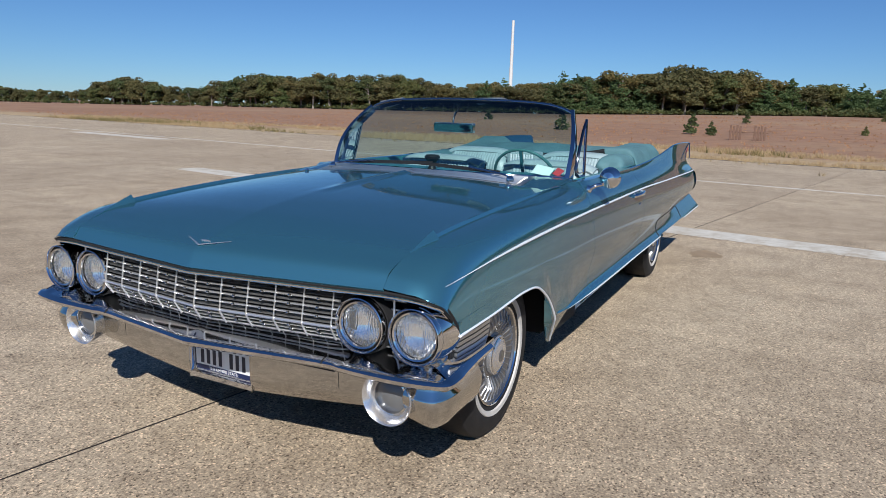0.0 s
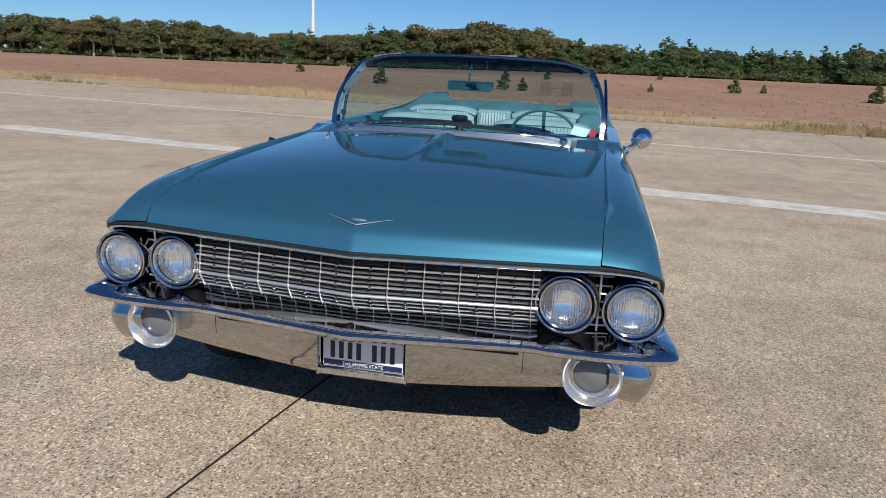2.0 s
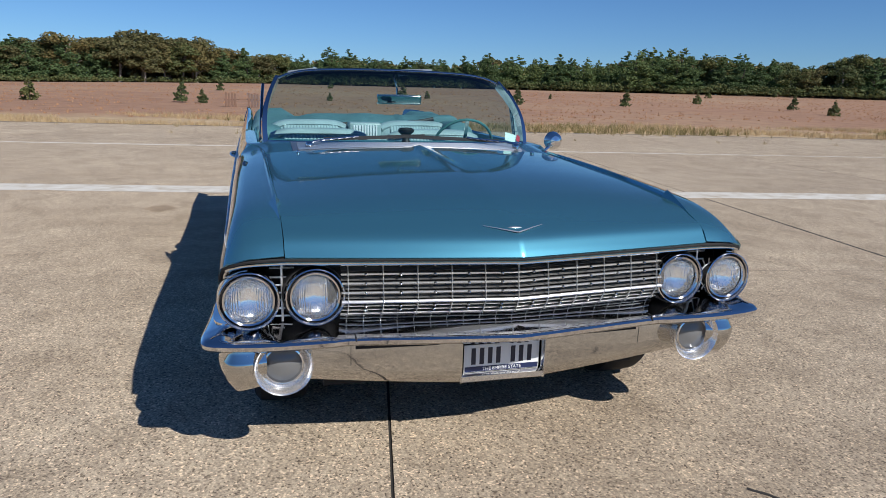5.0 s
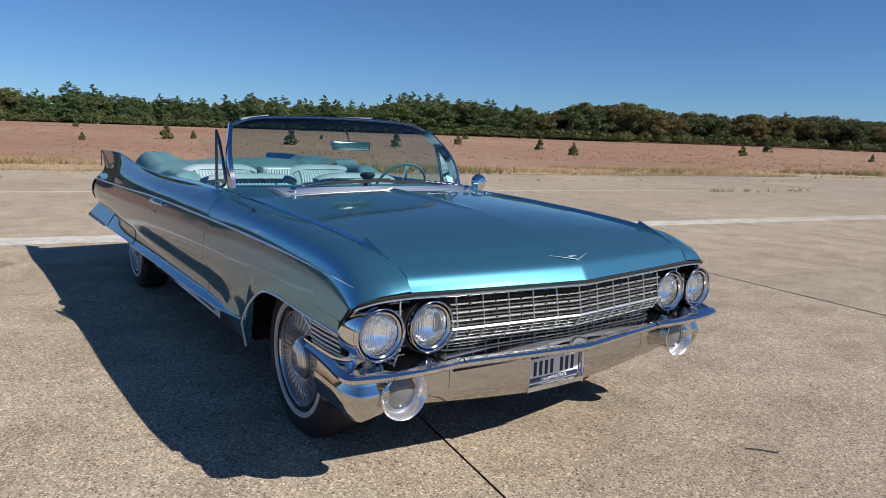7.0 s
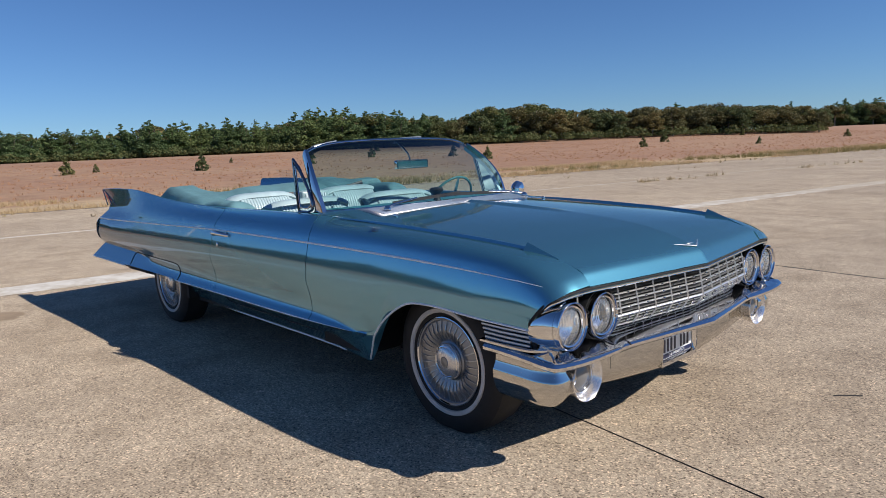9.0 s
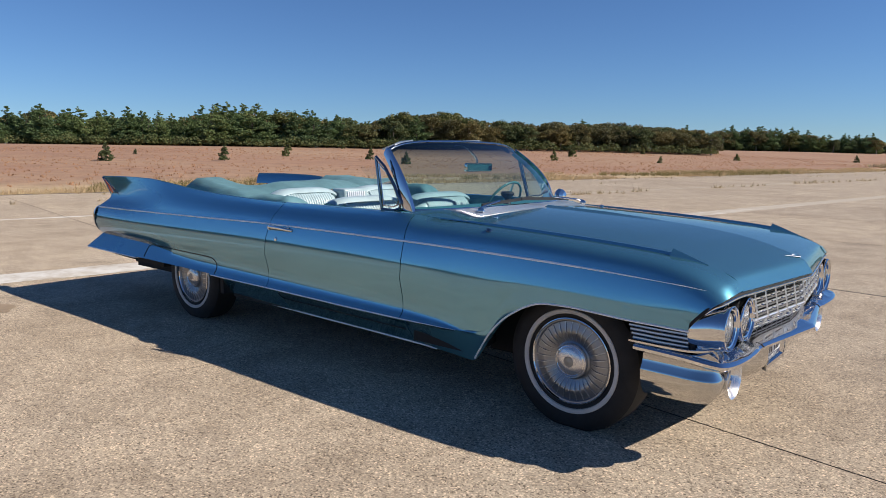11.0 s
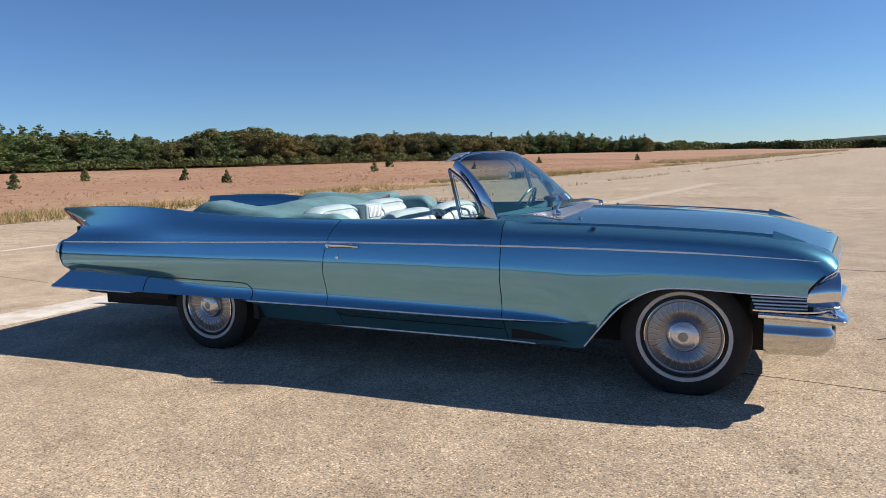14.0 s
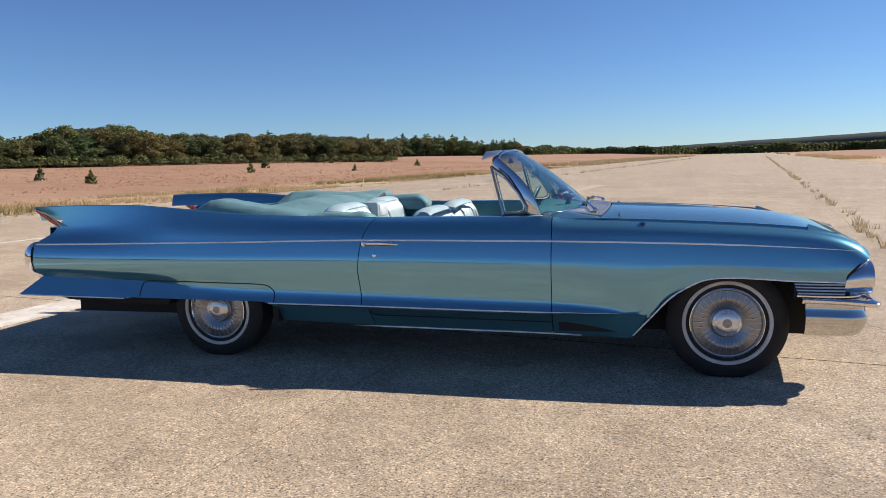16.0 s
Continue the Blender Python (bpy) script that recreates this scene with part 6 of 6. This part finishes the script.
# young pines scattered over the field
def bush(seed, h):
    rg = np.random.default_rng(seed)
    t = new("young_pine")
    o = new("trunk", raw_mesh("trunk", *trunk_data(h * 0.9, h * 0.03, rg, 5, 0.3), BARK))
    o.parent = t
    blobs = []
    for k in range(9):
        u = k / 8
        for j in range(3):
            a = rg.random() * 6.28
            rr = h * (0.40 * (1 - u) + 0.05)
            blobs.append(((math.cos(a) * rr * 0.7, math.sin(a) * rr * 0.7, h * (0.08 + 0.86 * u + 0.08 * rg.normal())), (rr * 0.42 + 0.03) * (0.7 + 0.6 * rg.random())))
    o = new("crown", raw_mesh("crown", *leaf_cloud(blobs, 420, h * 0.07, rg, 0.8), SCRUB))
    o.parent = t
    return tagged(t, "small dark young pine standing in the dry field", "young pine", "young pines in the field")


spots = [(-49.3, -5.3, 1.25), (-48.4, -3.9, 0.85), (-49.1, -14.7, 1.3), (-76.6, -3.7, 1.1), (-56.7, 5.7, 0.6), (-55.6, 22.0, 1.35), (-53.8, 31.7, 1.3), (-63.4, 45.8, 1.1), (-62.7, 13.2, 1.25), (-52.7, 48.8, 1.2),
         (-43.4, 44.5, 1.05), (-46.5, 76.4, 1.2), (-35.3, 84.5, 0.85), (-55.8, 97.7, 1.5), (-78.2, 120.2, 1.2), (-64.0, 15.9, 0.7), (-71.0, 32.0, 0.5), (-84.0, 62.0, 1.0), (-92.0, 80.0, 0.9), (-58.0, 130.0, 1.2), (-36.0, 118.0, 1.1), (-22.0, 140.0, 1.2), (-70.0, -30.0, 1.0), (-95.0, 10.0, 0.9)]
protos = [bush(70 + k, 1.0) for k in range(3)]
for i, (x, y, h) in enumerate(spots):
    m = Matrix.Translation((x, y, ground_z(x, y) - 0.13)) @ Matrix.Rotation(i * 1.9, 4, "Z") @ Matrix.Diagonal((h * 1.05, h * 1.05, h * 1.1, 1))
    if i < 3:
        protos[i].matrix_world = m
    else:
        copy_thing(protos[i % 3], m).matrix_world = m

# weathered remains of a frame in the field
RUSTY = make_vinyl("rusty_steel", (0.20, 0.115, 0.08), 0.8)
fr = new("old_frame")
tagged(fr, "low rusty frame with two slatted panels standing in the field", "frame")
for y in (-1.95, -0.60):
    for k in range(4):
        o = soft_box("slat", -43.0, -42.94, y - 0.30 + 0.18 * k, y - 0.18 + 0.18 * k, 0.04, 0.95 - 0.05 * (k % 2), 0.01, RUSTY, fr, "", 1)
soft_box("rail", -43.05, -42.99, -2.3, -0.1, 0.50, 0.56, 0.01, RUSTY, fr, "", 1)

# white mast beyond the woods
mp = Vector((-322.0, -129.6, 0.0))
mast = new("mast")
mast.location = mp
tagged(mast, "tall slender white mast beyond the treeline", "mast")
PALE = make_vinyl("white_painted_steel", (0.74, 0.74, 0.72), 0.5)
for k in range(4):
    z0, z1, r = 11.2 * k, 11.2 * (k + 1), 1.0 - 0.11 * k
    sweep("section", [(0, 0, z0 - (0.5 if k == 0 else 0)), (0, 0, (z0 + z1) / 2), (0, 0, z1)], ring(r, 14), PALE, mast, up=(0, 1, 0))
    sweep("flange", [(0, 0, z1 - 0.12), (0, 0, z1), (0, 0, z1 + 0.12)], ring(r + 0.06, 14), PALE, mast, up=(0, 1, 0))


# ---- grasses ----
def grass_data(spots, h0, h1, blades, width, rg):
    verts, faces = [], []
    for x, y, z, k in spots:
        for _ in range(blades):
            a, b = rg.random() * 6.28, rg.random() * 6.28
            bx, by = x + math.cos(b) * 0.16 * k * rg.random(), y + math.sin(b) * 0.16 * k * rg.random()
            h = (h0 + (h1 - h0) * rg.random()) * k
            lx, ly = math.cos(a) * h * 0.9 * rg.random(), math.sin(a) * h * 0.9 * rg.random()
            w = width * (0.6 + 0.8 * rg.random())
            cx, cy = -math.sin(b) * w, math.cos(b) * w
            n = len(verts)
            verts += [(bx - cx, by - cy, z - 0.02), (bx + cx, by + cy, z - 0.02), (bx + lx, by + ly, z + h)]
            faces.append((n, n + 1, n + 2))
    return verts, faces


def scatter(n, d0, d1, r0, r1, rg, clump=0.25, thr=0.0):
    out = []
    while len(out) < n:
        d, r = d0 + (d1 - d0) * rg.random(), r0 + (r1 - r0) * rg.random()
        if noise.noise(Vector((d * clump, r * clump * 0.5, 2.0))) < thr:
            continue
        x, y = runway(d, r)
        out.append((x, y, ground_z(x, y) - 0.13 if d > 20.6 else 0.0, 0.7 + 0.7 * rg.random()))
    return out


rg = np.random.default_rng(8)
o = new("edge_grass", raw_mesh("edge_grass", *grass_data(scatter(12000, 21.0, 31, -60, 90, rg), 0.05, 0.20, 11, 0.012, rg), GRASS))
tagged(o, "tall straw-coloured dry grass along the runway's edge", "grass", kind="stuff")
o = new("edge_weeds", raw_mesh("edge_weeds", *grass_data(scatter(1500, 22.0, 28, -60, 90, rg, 0.18, 0.14), 0.08, 0.30, 10, 0.016, rg), WEED))
tagged(o, "yellow-green weeds among the dry grass", "weeds", kind="stuff")
o = new("edge_grass_far", raw_mesh("edge_grass_far", *grass_data(scatter(2600, 21.0, 34, 90, 330, rg, 0.1, 0.0), 0.25, 0.6, 7, 0.05, rg), GRASS))
tagged(o, "dry grass farther along the runway's edge", "grass", kind="stuff")
o = new("field_grass", raw_mesh("field_grass", *grass_data(scatter(9000, 28, 100, -80, 150, rg, 0.1, -0.3), 0.05, 0.13, 7, 0.026, rg), RUST))
tagged(o, "rust-coloured bluestem grass over the field", "grass", kind="stuff")
o = new("verge_grass", raw_mesh("verge_grass", *grass_data(scatter(2600, -15.0, -10.7, 18, 330, rg, 0.12, 0.0), 0.10, 0.40, 9, 0.03, rg), GRASS))
tagged(o, "dry grass along the runway's other edge", "grass", kind="stuff")
weeds = []
for k in range(340):
    r = 5 + 170 * rg.random() ** 1.4
    if noise.noise(Vector((r * 0.35, 1.0, 0))) > -0.12:
        weeds.append((*runway(-1.87 - 0.012 * r + rg.normal() * 0.06, r), 0.0, 0.30 + 0.40 * rg.random() + 0.003 * r))
for k in range(260):
    weeds.append((*runway(20.0 + rg.normal() * 0.35, -40 + 150 * rg.random()), 0.0, 0.4 + 0.5 * rg.random()))
for k in range(420):
    r = 14 + 150 * rg.random() ** 1.2
    if noise.noise(Vector((r * 0.22, 4.0, 0))) > -0.05:
        weeds.append((*runway(12.05 + rg.normal() * 0.16, r), 0.0, 0.45 + 0.5 * rg.random() + 0.003 * r))
for k in range(50):
    weeds.append((*runway(16.75 + rg.normal() * 0.06, -10 + 120 * rg.random()), 0.0, 0.4 + 0.4 * rg.random()))
o = new("joint_weeds", raw_mesh("joint_weeds", *grass_data(weeds, 0.06, 0.26, 12, 0.010, rg), GRASS))
tagged(o, "straggling weeds growing out of the slab joints", "weeds", kind="stuff")
